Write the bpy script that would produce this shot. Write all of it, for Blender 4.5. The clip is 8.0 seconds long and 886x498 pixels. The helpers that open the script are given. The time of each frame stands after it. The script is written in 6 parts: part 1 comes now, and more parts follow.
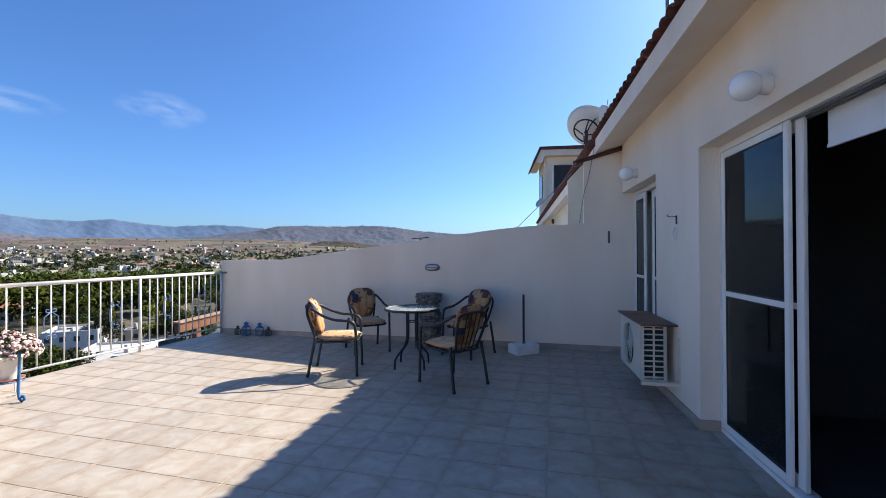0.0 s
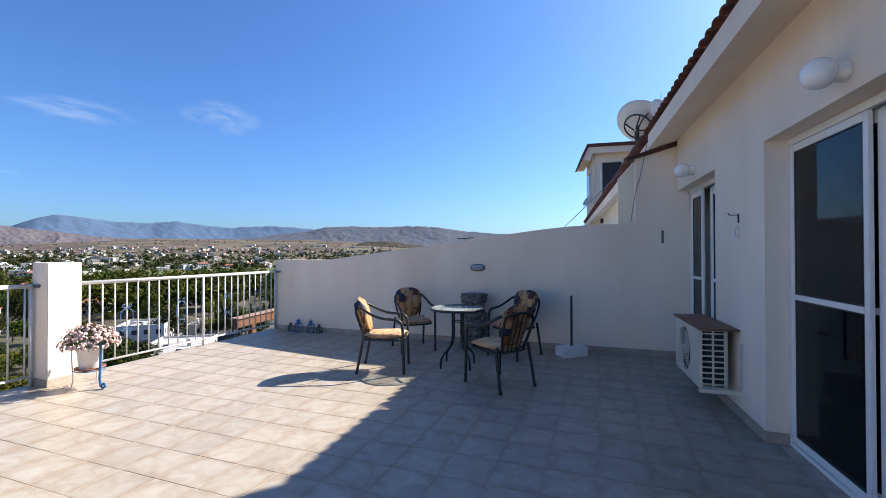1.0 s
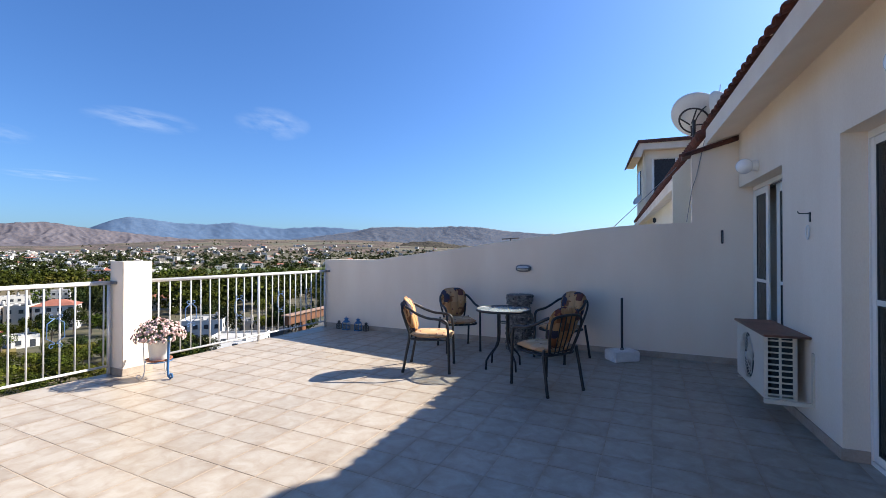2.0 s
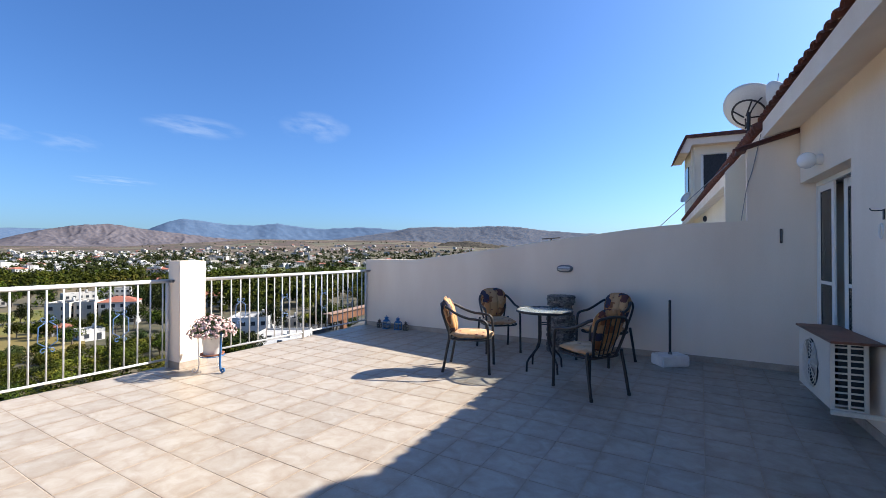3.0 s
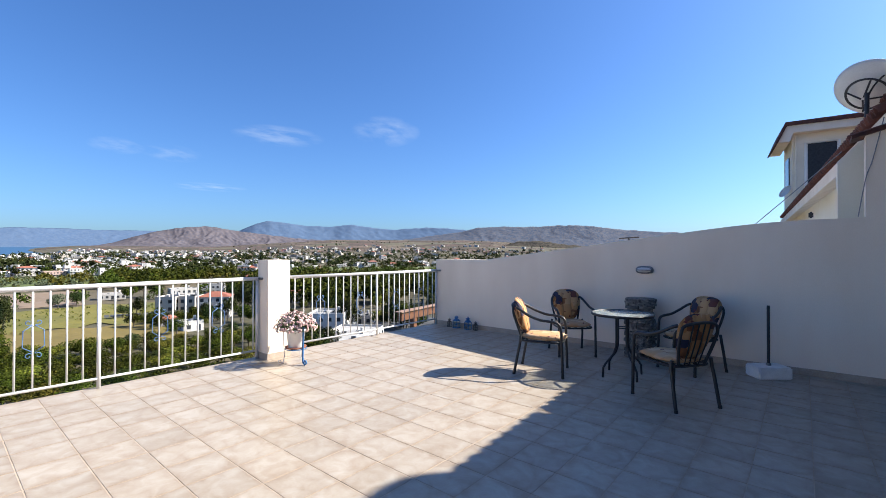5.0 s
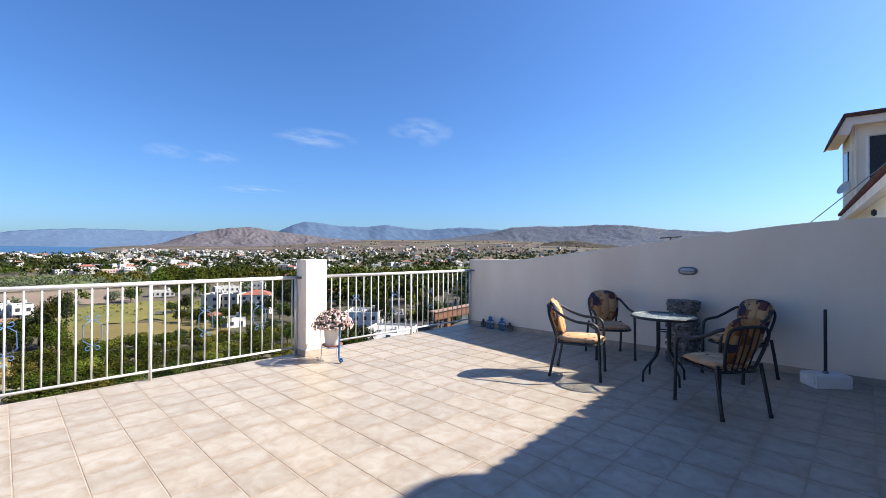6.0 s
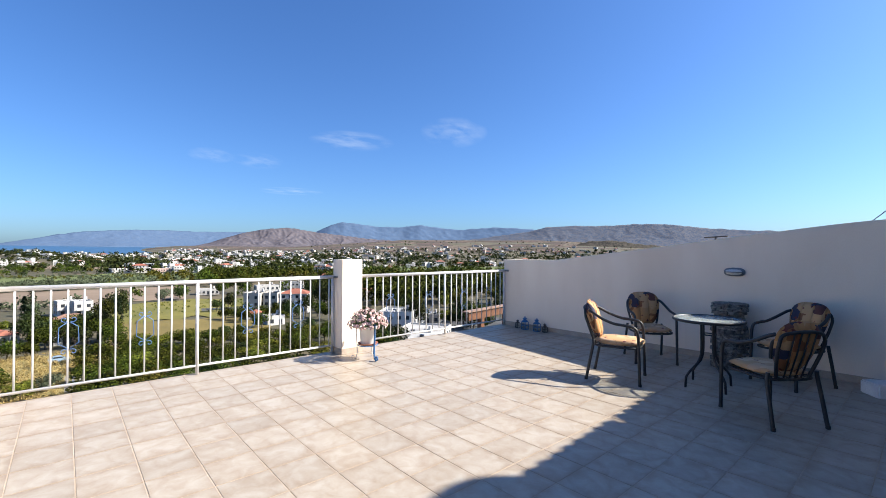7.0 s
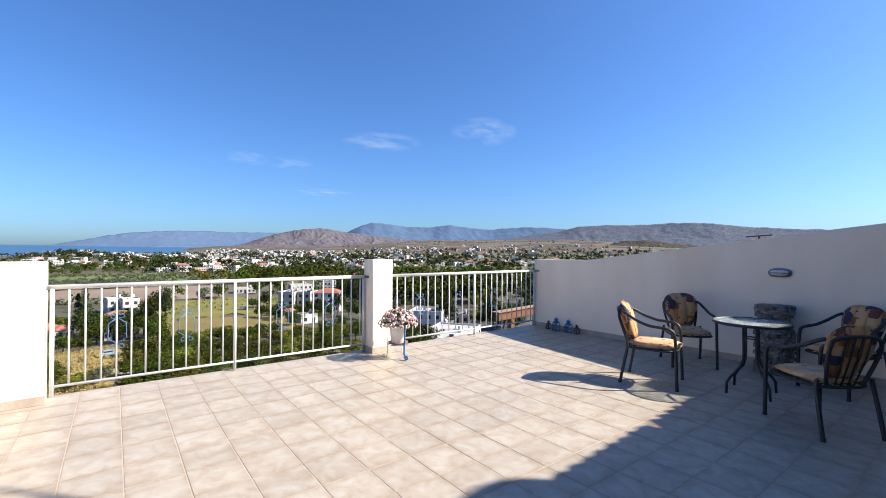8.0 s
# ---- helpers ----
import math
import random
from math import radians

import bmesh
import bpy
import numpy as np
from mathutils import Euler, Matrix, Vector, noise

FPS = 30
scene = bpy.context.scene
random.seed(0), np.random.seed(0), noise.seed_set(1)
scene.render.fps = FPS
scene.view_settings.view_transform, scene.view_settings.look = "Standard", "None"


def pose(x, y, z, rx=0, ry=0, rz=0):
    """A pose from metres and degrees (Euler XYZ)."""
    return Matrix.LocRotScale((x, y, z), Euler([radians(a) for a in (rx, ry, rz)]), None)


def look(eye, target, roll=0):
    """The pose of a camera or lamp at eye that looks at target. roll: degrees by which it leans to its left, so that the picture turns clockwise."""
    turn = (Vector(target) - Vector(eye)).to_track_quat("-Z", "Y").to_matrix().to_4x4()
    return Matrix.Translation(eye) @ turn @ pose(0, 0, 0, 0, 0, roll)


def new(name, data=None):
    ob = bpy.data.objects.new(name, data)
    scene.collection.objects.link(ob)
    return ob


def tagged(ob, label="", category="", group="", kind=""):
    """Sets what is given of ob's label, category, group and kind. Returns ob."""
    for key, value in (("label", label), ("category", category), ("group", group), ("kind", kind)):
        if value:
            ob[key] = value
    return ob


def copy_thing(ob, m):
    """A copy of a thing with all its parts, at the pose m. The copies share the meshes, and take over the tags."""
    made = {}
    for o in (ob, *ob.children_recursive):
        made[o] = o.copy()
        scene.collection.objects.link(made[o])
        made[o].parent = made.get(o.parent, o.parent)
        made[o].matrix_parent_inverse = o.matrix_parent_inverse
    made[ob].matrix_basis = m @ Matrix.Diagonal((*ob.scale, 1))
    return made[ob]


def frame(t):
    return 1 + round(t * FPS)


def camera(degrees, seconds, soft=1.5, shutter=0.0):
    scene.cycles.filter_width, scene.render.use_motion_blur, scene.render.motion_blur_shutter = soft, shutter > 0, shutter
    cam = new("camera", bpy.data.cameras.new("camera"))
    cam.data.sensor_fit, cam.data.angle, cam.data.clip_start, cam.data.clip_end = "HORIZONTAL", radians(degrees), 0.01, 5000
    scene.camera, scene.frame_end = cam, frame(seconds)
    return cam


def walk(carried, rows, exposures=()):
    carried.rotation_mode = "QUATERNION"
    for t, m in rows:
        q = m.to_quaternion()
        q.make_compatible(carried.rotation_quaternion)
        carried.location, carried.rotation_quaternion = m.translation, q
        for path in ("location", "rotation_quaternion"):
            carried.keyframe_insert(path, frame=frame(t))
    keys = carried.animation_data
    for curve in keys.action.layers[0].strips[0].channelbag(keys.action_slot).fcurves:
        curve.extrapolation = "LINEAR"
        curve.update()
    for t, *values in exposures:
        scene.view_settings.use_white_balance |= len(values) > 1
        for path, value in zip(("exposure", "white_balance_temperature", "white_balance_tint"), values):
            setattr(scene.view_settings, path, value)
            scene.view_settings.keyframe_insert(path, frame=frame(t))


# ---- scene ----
cam = camera(91.50, 8.0, soft=0.75)
# seconds, x, y, z, yaw, pitch, roll
ROWS = [
    (0.0, 0.1299, -0.0784, 1.4456, 14.304, 0.489, 0.188),
    (0.5, 0.1228, -0.0883, 1.4462, 17.216, 0.512, 0.208),
    (1.0, 0.1111, -0.0961, 1.4472, 20.116, 0.519, 0.142),
    (1.5, 0.1008, -0.1048, 1.4484, 23.116, 0.536, 0.039),
    (3.0, 0.0640, -0.1204, 1.4521, 30.851, 0.537, -0.022),
    (3.5, 0.0570, -0.1285, 1.4529, 33.215, 0.516, -0.061),
    (4.0, 0.0506, -0.1354, 1.4532, 35.090, 0.515, -0.077),
    (4.5, 0.0437, -0.1381, 1.4532, 37.518, 0.519, -0.083),
    (6.0, 0.0255, -0.1345, 1.4532, 44.314, 0.500, -0.187),
    (6.5, 0.0232, -0.1348, 1.4533, 46.655, 0.485, -0.219),
    (7.0, 0.0233, -0.1356, 1.4532, 48.774, 0.497, -0.211),
    (7.5, 0.0237, -0.1357, 1.4532, 50.751, 0.465, -0.206),
    (8.0, 0.0212, -0.1333, 1.4532, 52.701, 0.470, -0.199),
]
walk(cam, [(t, pose(x, y, z, 90 + pitch, roll, yaw)) for t, x, y, z, yaw, pitch, roll in ROWS], exposures=[(0.0, 1.35), (8.0, 1.35)])

# ---- world, sun ----
SUN = Vector((0.815, 1.00, 1.00)).normalized()
world = bpy.data.worlds.new("sky")
scene.world = world
world.use_nodes = True
wn, wl = world.node_tree.nodes, world.node_tree.links
sky = wn.new("ShaderNodeTexSky")
sky.sky_type = "NISHITA"
sky.sun_disc = False
sky.sun_elevation = math.asin(SUN.z)
sky.sun_rotation = math.atan2(SUN.x, SUN.y)
sky.altitude = 100
sky.air_density = 1.0
sky.dust_density = 1.3
sky.ozone_density = 2.0
background = wn["Background"]
background.inputs["Strength"].default_value = 0.0575
sky_tint = wn.new("ShaderNodeMix")
sky_tint.data_type, sky_tint.blend_type = "RGBA", "MULTIPLY"
sky_tint.inputs[0].default_value = 1.0
sky_tint.inputs[7].default_value = (0.612, 0.905, 1.355, 1)
wl.new(sky.outputs["Color"], sky_tint.inputs[6])
sky_deep = wn.new("ShaderNodeHueSaturation")
sky_deep.inputs["Saturation"].default_value = 1.03
wl.new(sky_tint.outputs[2], sky_deep.inputs["Color"])
sky_colour = sky_deep.outputs["Color"]


def wisp(colour, az, el, wide, high, strength, seed):
    """A thin torn cloud round one direction of the sky."""
    a, e = radians(az), radians(el)
    right = (math.cos(a), math.sin(a), 0)
    up = (math.sin(a) * math.sin(e), -math.cos(a) * math.sin(e), math.cos(e))
    ahead = (-math.sin(a) * math.cos(e), math.cos(a) * math.cos(e), math.sin(e))
    way = wn.new("ShaderNodeTexCoord").outputs["Generated"]

    def dot(v):
        n = wn.new("ShaderNodeVectorMath")
        n.operation = "DOT_PRODUCT"
        n.inputs[1].default_value = v
        wl.new(way, n.inputs[0])
        return n.outputs["Value"]

    def calc(op, x, y, clamp=False):
        n = wn.new("ShaderNodeMath")
        n.operation, n.use_clamp = op, clamp
        for i, q in enumerate((x, y)):
            if isinstance(q, (int, float)):
                n.inputs[i].default_value = q
            else:
                wl.new(q, n.inputs[i])
        return n.outputs[0]

    u = calc("DIVIDE", dot(right), math.sin(radians(wide)))
    v = calc("DIVIDE", dot(up), math.sin(radians(high)))
    near = calc("SUBTRACT", 1.0, calc("ADD", calc("MULTIPLY", u, u), calc("MULTIPLY", v, v)), True)
    near = calc("MULTIPLY", near, calc("GREATER_THAN", dot(ahead), 0.5))
    pos = wn.new("ShaderNodeCombineXYZ")
    wl.new(calc("ADD", u, calc("MULTIPLY", v, 0.35)), pos.inputs[0])
    wl.new(calc("MULTIPLY", v, 1.0), pos.inputs[1])
    pos.inputs[2].default_value = seed
    torn = wn.new("ShaderNodeTexNoise")
    torn.inputs["Scale"].default_value = 1.5
    torn.inputs["Detail"].default_value = 5
    torn.inputs["Roughness"].default_value = 0.5
    wl.new(pos.outputs[0], torn.inputs["Vector"])
    dens = calc("MULTIPLY", calc("MULTIPLY", calc("SUBTRACT", torn.outputs["Fac"], 0.40, True), near), strength, True)
    mix = wn.new("ShaderNodeMix")
    mix.data_type = "RGBA"
    wl.new(dens, mix.inputs[0])
    wl.new(colour, mix.inputs[6])
    mix.inputs[7].default_value = (6.6, 7.2, 8.0, 1)
    return mix.outputs[2]


for cloud in ((60.7, 14.2, 5.4, 1.3, 0.95, 3.1), (47.4, 15.6, 4.4, 2.0, 0.85, 8.4), (72.0, 11.0, 3.0, 1.0, 0.55, 5.5), (77.0, 11.2, 2.6, 0.9, 0.5, 2.2), (68.2, 7.6, 4.0, 0.5, 1.0, 6.6)):
    sky_colour = wisp(sky_colour, *cloud)
wl.new(sky_colour, background.inputs["Color"])

sun = new("sun", bpy.data.lights.new("sun", "SUN"))
sun.data.energy = 5.0
sun.data.angle = radians(0.53)
sun.data.color = (1.0, 0.945, 0.86)
sun.matrix_world = look(SUN * 60, (0, 0, 0))


# ---- materials ----
def node_material(name):
    m = bpy.data.materials.new(name)
    m.use_nodes = True
    return m, m.node_tree.nodes, m.node_tree.links, m.node_tree.nodes["Principled BSDF"]


def surface(name, dark, light, scale=3.0, fine=60.0, rough=0.7, bump=0.15, metallic=0.0, spread=0.0, fine_mix=0.35, coords="Position", stretch=(1, 1, 1)):
    """A material with broad stains and fine grain between two colours."""
    m, n, l, b = node_material(name)
    if coords == "Position":
        src = n.new("ShaderNodeNewGeometry").outputs["Position"]
    else:
        src = n.new("ShaderNodeTexCoord").outputs["Object"]
    mapping = n.new("ShaderNodeMapping")
    mapping.inputs["Scale"].default_value = stretch
    l.new(src, mapping.inputs["Vector"])
    vec = mapping.outputs["Vector"]
    if spread > 0 or coords == "Object":
        info = n.new("ShaderNodeObjectInfo")
        add = n.new("ShaderNodeVectorMath")
        add.operation = "MULTIPLY_ADD"
        add.inputs[1].default_value = (37.0, 51.0, 23.0)
        l.new(info.outputs["Random"], add.inputs[0])
        l.new(vec, add.inputs[2])
        vec = add.outputs[0]
    broad = n.new("ShaderNodeTexNoise")
    broad.inputs["Scale"].default_value = scale
    broad.inputs["Detail"].default_value = 4
    l.new(vec, broad.inputs["Vector"])
    grain = n.new("ShaderNodeTexNoise")
    grain.inputs["Scale"].default_value = fine
    grain.inputs["Detail"].default_value = 3
    l.new(vec, grain.inputs["Vector"])
    mix = n.new("ShaderNodeMix")
    mix.inputs[0].default_value = fine_mix
    l.new(broad.outputs["Fac"], mix.inputs[2])
    l.new(grain.outputs["Fac"], mix.inputs[3])
    ramp = n.new("ShaderNodeValToRGB")
    ramp.color_ramp.elements[0].position, ramp.color_ramp.elements[1].position = 0.36, 0.64
    ramp.color_ramp.elements[0].color, ramp.color_ramp.elements[1].color = (*dark, 1), (*light, 1)
    l.new(mix.outputs[0], ramp.inputs["Fac"])
    out = ramp.outputs["Color"]
    if spread > 0:
        hsv = n.new("ShaderNodeHueSaturation")
        rng = n.new("ShaderNodeMapRange")
        rng.inputs["To Min"].default_value, rng.inputs["To Max"].default_value = 1 - spread, 1 + spread
        l.new(info.outputs["Random"], rng.inputs["Value"])
        l.new(rng.outputs["Result"], hsv.inputs["Value"])
        l.new(out, hsv.inputs["Color"])
        out = hsv.outputs["Color"]
    l.new(out, b.inputs["Base Color"])
    b.inputs["Roughness"].default_value = rough
    b.inputs["Metallic"].default_value = metallic
    if bump:
        bn = n.new("ShaderNodeBump")
        bn.inputs["Strength"].default_value = bump
        bn.inputs["Distance"].default_value = 0.01
        l.new(grain.outputs["Fac"], bn.inputs["Height"])
        l.new(bn.outputs["Normal"], b.inputs["Normal"])
    return m


M = {}
M["grout"] = surface("grout", (0.31, 0.235, 0.165), (0.45, 0.37, 0.285), 2.3, 30, 0.9, 0.3)
M["render"] = surface("white_render", (0.735, 0.612, 0.485), (0.835, 0.722, 0.594), 1.6, 160, 0.85, 0.10, fine_mix=0.3, stretch=(1, 1, 0.3))
M["cream_render"] = surface("cream_render", (0.74, 0.65, 0.49), (0.82, 0.745, 0.60), 0.8, 120, 0.85, 0.2)
M["skirting"] = surface("stone_skirting", (0.306, 0.242, 0.187), (0.425, 0.357, 0.293), 6, 60, 0.5, 0.1)
M["rail"] = surface("white_rail_paint", (0.559, 0.55, 0.543), (0.638, 0.63, 0.622), 8, 150, 0.35, 0.05)
M["bracket"] = surface("grey_metal", (0.16, 0.16, 0.17), (0.26, 0.26, 0.27), 12, 90, 0.5, 0.1, metallic=0.6)
M["scroll_iron"] = surface("faded_blue_iron", (0.045, 0.105, 0.25), (0.085, 0.165, 0.33), 14, 120, 0.5, 0.08)
M["blue_iron"] = surface("blue_painted_iron", (0.012, 0.085, 0.22), (0.03, 0.14, 0.33), 14, 120, 0.4, 0.08)
M["black_metal"] = surface("black_metal", (0.008, 0.008, 0.009), (0.018, 0.018, 0.02), 10, 120, 0.5, 0.05)
M["upvc"] = surface("white_aluminium", (0.74, 0.71, 0.66), (0.81, 0.78, 0.73), 2, 90, 0.35, 0.02)
M["seal"] = surface("black_seal", (0.01, 0.01, 0.01), (0.02, 0.02, 0.02), 9, 90, 0.6, 0.0)
M["roof_tile"] = surface("clay_roof_tile", (0.055, 0.018, 0.013), (0.16, 0.05, 0.032), 3, 30, 0.8, 0.3, spread=0.15)
M["dark_tile"] = surface("weathered_roof_tile", (0.05, 0.018, 0.014), (0.14, 0.05, 0.035), 5, 30, 0.85, 0.3)
M["ac_body"] = surface("ac_casing", (0.58, 0.51, 0.40), (0.69, 0.62, 0.51), 2, 80, 0.5, 0.05)
# Near-black: the shade inside the casing is put into the colour.
M["ac_dark"] = surface("ac_shadowed_inside", (0.01, 0.011, 0.012), (0.025, 0.026, 0.028), 12, 60, 0.6, 0.0)
M["board"] = surface("brown_board", (0.12, 0.045, 0.025), (0.24, 0.10, 0.06), 3, 50, 0.5, 0.15)
M["concrete"] = surface("white_concrete", (0.665, 0.655, 0.636), (0.798, 0.788, 0.76), 9, 90, 0.85, 0.4)
M["slate"] = surface("dark_slate", (0.016, 0.014, 0.013), (0.27, 0.25, 0.22), 22, 90, 0.75, 0.6, spread=0.3, coords="Object")
M["pot"] = surface("white_pot", (0.62, 0.60, 0.57), (0.74, 0.72, 0.69), 6, 90, 0.4, 0.05)
M["terracotta"] = surface("terracotta", (0.24, 0.08, 0.04), (0.38, 0.15, 0.08), 12, 90, 0.7, 0.1)
M["petal"] = surface("pale_pink_petal", (0.34, 0.17, 0.155), (0.66, 0.51, 0.46), 30, 120, 0.7, 0.0, spread=0.34, coords="Object")
M["leaf"] = surface("garden_leaf", (0.025, 0.05, 0.014), (0.07, 0.11, 0.03), 20, 80, 0.6, 0.0)
M["lantern_dark"] = surface("dark_lantern_metal", (0.03, 0.018, 0.012), (0.07, 0.04, 0.028), 30, 90, 0.5, 0.1)
M["globe"] = surface("opal_globe", (0.80, 0.80, 0.80), (0.84, 0.84, 0.83), 2, 40, 0.2, 0.0)
M["dish"] = surface("grey_dish_paint", (0.48, 0.48, 0.46), (0.58, 0.58, 0.56), 2, 40, 0.5, 0.05)
M["blind"] = surface("white_blind", (0.68, 0.70, 0.74), (0.76, 0.78, 0.80), 3, 80, 0.7, 0.03)
# Near-black base colour: the dimness of the unlit rooms is painted in.
M["inside"] = surface("shade_darkened_plaster", (0.05, 0.044, 0.042), (0.075, 0.068, 0.064), 1, 30, 0.9, 0.05)
M["wood"] = surface("red_brown_wood", (0.12, 0.04, 0.02), (0.22, 0.08, 0.04), 4, 40, 0.4, 0.1)
M["timber"] = surface("orange_timber", (0.0884, 0.034, 0.0136), (0.163, 0.0646, 0.0238), 3, 40, 0.6, 0.1)
M["timber_pale"] = surface("pale_timber_edge", (0.218, 0.129, 0.0816), (0.299, 0.19, 0.129), 3, 40, 0.6, 0.1)
M["faded_tile"] = surface("faded_terracotta", (0.286, 0.15, 0.102), (0.408, 0.245, 0.184), 3, 30, 0.85, 0.1)
M["curtain"] = surface("teal_curtain", (0.10, 0.42, 0.47), (0.24, 0.60, 0.66), 4, 50, 0.9, 0.1)


def tile_material():
    """Glazed beige floor tile: cloudy pale middle, browner edges, each tile a little different."""
    m, n, l, b = node_material("floor_tile")
    tc = n.new("ShaderNodeTexCoord").outputs["Object"]
    info = n.new("ShaderNodeObjectInfo")
    shift = n.new("ShaderNodeVectorMath")
    shift.operation = "MULTIPLY_ADD"
    shift.inputs[1].default_value = (37.0, 51.0, 23.0)
    l.new(info.outputs["Random"], shift.inputs[0])
    l.new(tc, shift.inputs[2])
    cloud = n.new("ShaderNodeTexNoise")
    cloud.inputs["Scale"].default_value = 7.5
    cloud.inputs["Detail"].default_value = 4
    cloud.inputs["Distortion"].default_value = 0.8
    l.new(shift.outputs[0], cloud.inputs["Vector"])
    grain = n.new("ShaderNodeTexNoise")
    grain.inputs["Scale"].default_value = 60
    l.new(shift.outputs[0], grain.inputs["Vector"])
    sep = n.new("ShaderNodeSeparateXYZ")
    l.new(tc, sep.inputs[0])

    def calc(op, x, y):
        q = n.new("ShaderNodeMath")
        q.operation = op
        for i, v in enumerate((x, y)):
            if isinstance(v, (int, float)):
                q.inputs[i].default_value = v
            else:
                l.new(v, q.inputs[i])
        return q.outputs[0]

    rim = calc("MAXIMUM", calc("ABSOLUTE", sep.outputs[0], 0), calc("ABSOLUTE", sep.outputs[1], 0))
    rim = calc("POWER", calc("DIVIDE", rim, 0.166), 5.0)
    mixed = calc("ADD", calc("MULTIPLY", cloud.outputs["Fac"], 0.85), calc("MULTIPLY", grain.outputs["Fac"], 0.15))
    mixed = calc("SUBTRACT", mixed, calc("MULTIPLY", rim, 0.19))
    ramp = n.new("ShaderNodeValToRGB")
    e = ramp.color_ramp.elements
    e[0].position, e[0].color = 0.26, (0.284, 0.222, 0.162, 1)
    e[1].position, e[1].color = 0.66, (0.388, 0.342, 0.284, 1)
    e.new(0.47).color = (0.342, 0.288, 0.226, 1)
    l.new(mixed, ramp.inputs["Fac"])
    hsv = n.new("ShaderNodeHueSaturation")
    rng = n.new("ShaderNodeMapRange")
    rng.inputs["To Min"].default_value, rng.inputs["To Max"].default_value = 0.93, 1.06
    l.new(info.outputs["Random"], rng.inputs["Value"])
    l.new(rng.outputs["Result"], hsv.inputs["Value"])
    l.new(ramp.outputs["Color"], hsv.inputs["Color"])
    l.new(hsv.outputs["Color"], b.inputs["Base Color"])
    b.inputs["Roughness"].default_value = 0.42
    b.inputs["Specular IOR Level"].default_value = 0.35
    bump = n.new("ShaderNodeBump")
    bump.inputs["Strength"].default_value = 0.08
    bump.inputs["Distance"].default_value = 0.004
    l.new(cloud.outputs["Fac"], bump.inputs["Height"])
    l.new(bump.outputs["Normal"], b.inputs["Normal"])
    return m


M["tile"] = tile_material()


def pane_glass(name, tint):
    """Flat tinted glass: clear but dark, with a mirror gloss."""
    m, n, l, b = node_material(name)
    clear = n.new("ShaderNodeBsdfTransparent")
    clear.inputs["Color"].default_value = (*tint, 1)
    gloss = n.new("ShaderNodeBsdfGlossy")
    gloss.inputs["Roughness"].default_value = 0.03
    edge = n.new("ShaderNodeFresnel")
    edge.inputs["IOR"].default_value = 1.42
    mix = n.new("ShaderNodeMixShader")
    l.new(edge.outputs[0], mix.inputs[0])
    l.new(clear.outputs[0], mix.inputs[1])
    l.new(gloss.outputs[0], mix.inputs[2])
    l.new(mix.outputs[0], n["Material Output"].inputs["Surface"])
    return m


M["glass"] = pane_glass("window_glass", (0.90, 0.95, 0.97))


def sheet_glass(name, tint, sheen):
    """Thin mottled glass: lets most light through, with a soft sheen."""
    m, n, l, b = node_material(name)
    b.inputs["Base Color"].default_value = (0.62, 0.68, 0.66, 1)
    b.inputs["Roughness"].default_value = 0.18
    clear = n.new("ShaderNodeBsdfTransparent")
    clear.inputs["Color"].default_value = (*tint, 1)
    mottle = n.new("ShaderNodeTexNoise")
    mottle.inputs["Scale"].default_value = 16
    mottle.inputs["Detail"].default_value = 5
    l.new(n.new("ShaderNodeTexCoord").outputs["Object"], mottle.inputs["Vector"])
    span = n.new("ShaderNodeMapRange")
    span.inputs["From Min"].default_value, span.inputs["From Max"].default_value = 0.35, 0.65
    span.inputs["To Min"].default_value, span.inputs["To Max"].default_value = sheen * 0.5, sheen * 1.5
    l.new(mottle.outputs["Fac"], span.inputs["Value"])
    mix = n.new("ShaderNodeMixShader")
    l.new(span.outputs["Result"], mix.inputs[0])
    l.new(clear.outputs[0], mix.inputs[1])
    l.new(b.outputs[0], mix.inputs[2])
    l.new(mix.outputs[0], n["Material Output"].inputs["Surface"])
    return m


M["table_glass"] = sheet_glass("mottled_table_glass", (0.95, 0.975, 0.965), 0.28)


# ---- mesh helpers ----
def emit(name, bm, mat, parent=None, label="", smooth=False, m=None):
    me = bpy.data.meshes.new(name)
    bmesh.ops.recalc_face_normals(bm, faces=bm.faces)
    bm.to_mesh(me)
    bm.free()
    if m is not None:
        me.transform(m)
    if smooth:
        for p in me.polygons:
            p.use_smooth = True
    me.materials.append(M[mat] if isinstance(mat, str) else mat)
    ob = new(name, me)
    if parent is not None:
        ob.parent = parent
    if label:
        ob["label"] = label
    return ob


def part(name, bm, mat, parent, label="", smooth=False, m=None):
    return emit(name, bm, mat, parent, label, smooth, m)


def box(bm, x0, x1, y0, y1, z0, z1, bevel=0.0):
    vs = [bm.verts.new((x, y, z)) for x in (x0, x1) for y in (y0, y1) for z in (z0, z1)]
    fs = [bm.faces.new([vs[i] for i in f]) for f in ((0, 1, 3, 2), (4, 6, 7, 5), (0, 4, 5, 1), (2, 3, 7, 6), (0, 2, 6, 4), (1, 5, 7, 3))]
    if bevel:
        es = list({e for f in fs for e in f.edges})
        bmesh.ops.bevel(bm, geom=es, offset=bevel, segments=2, affect="EDGES", clamp_overlap=True)
    return bm


def boxed(*a, bevel=0.0):
    return box(bmesh.new(), *a, bevel=bevel)


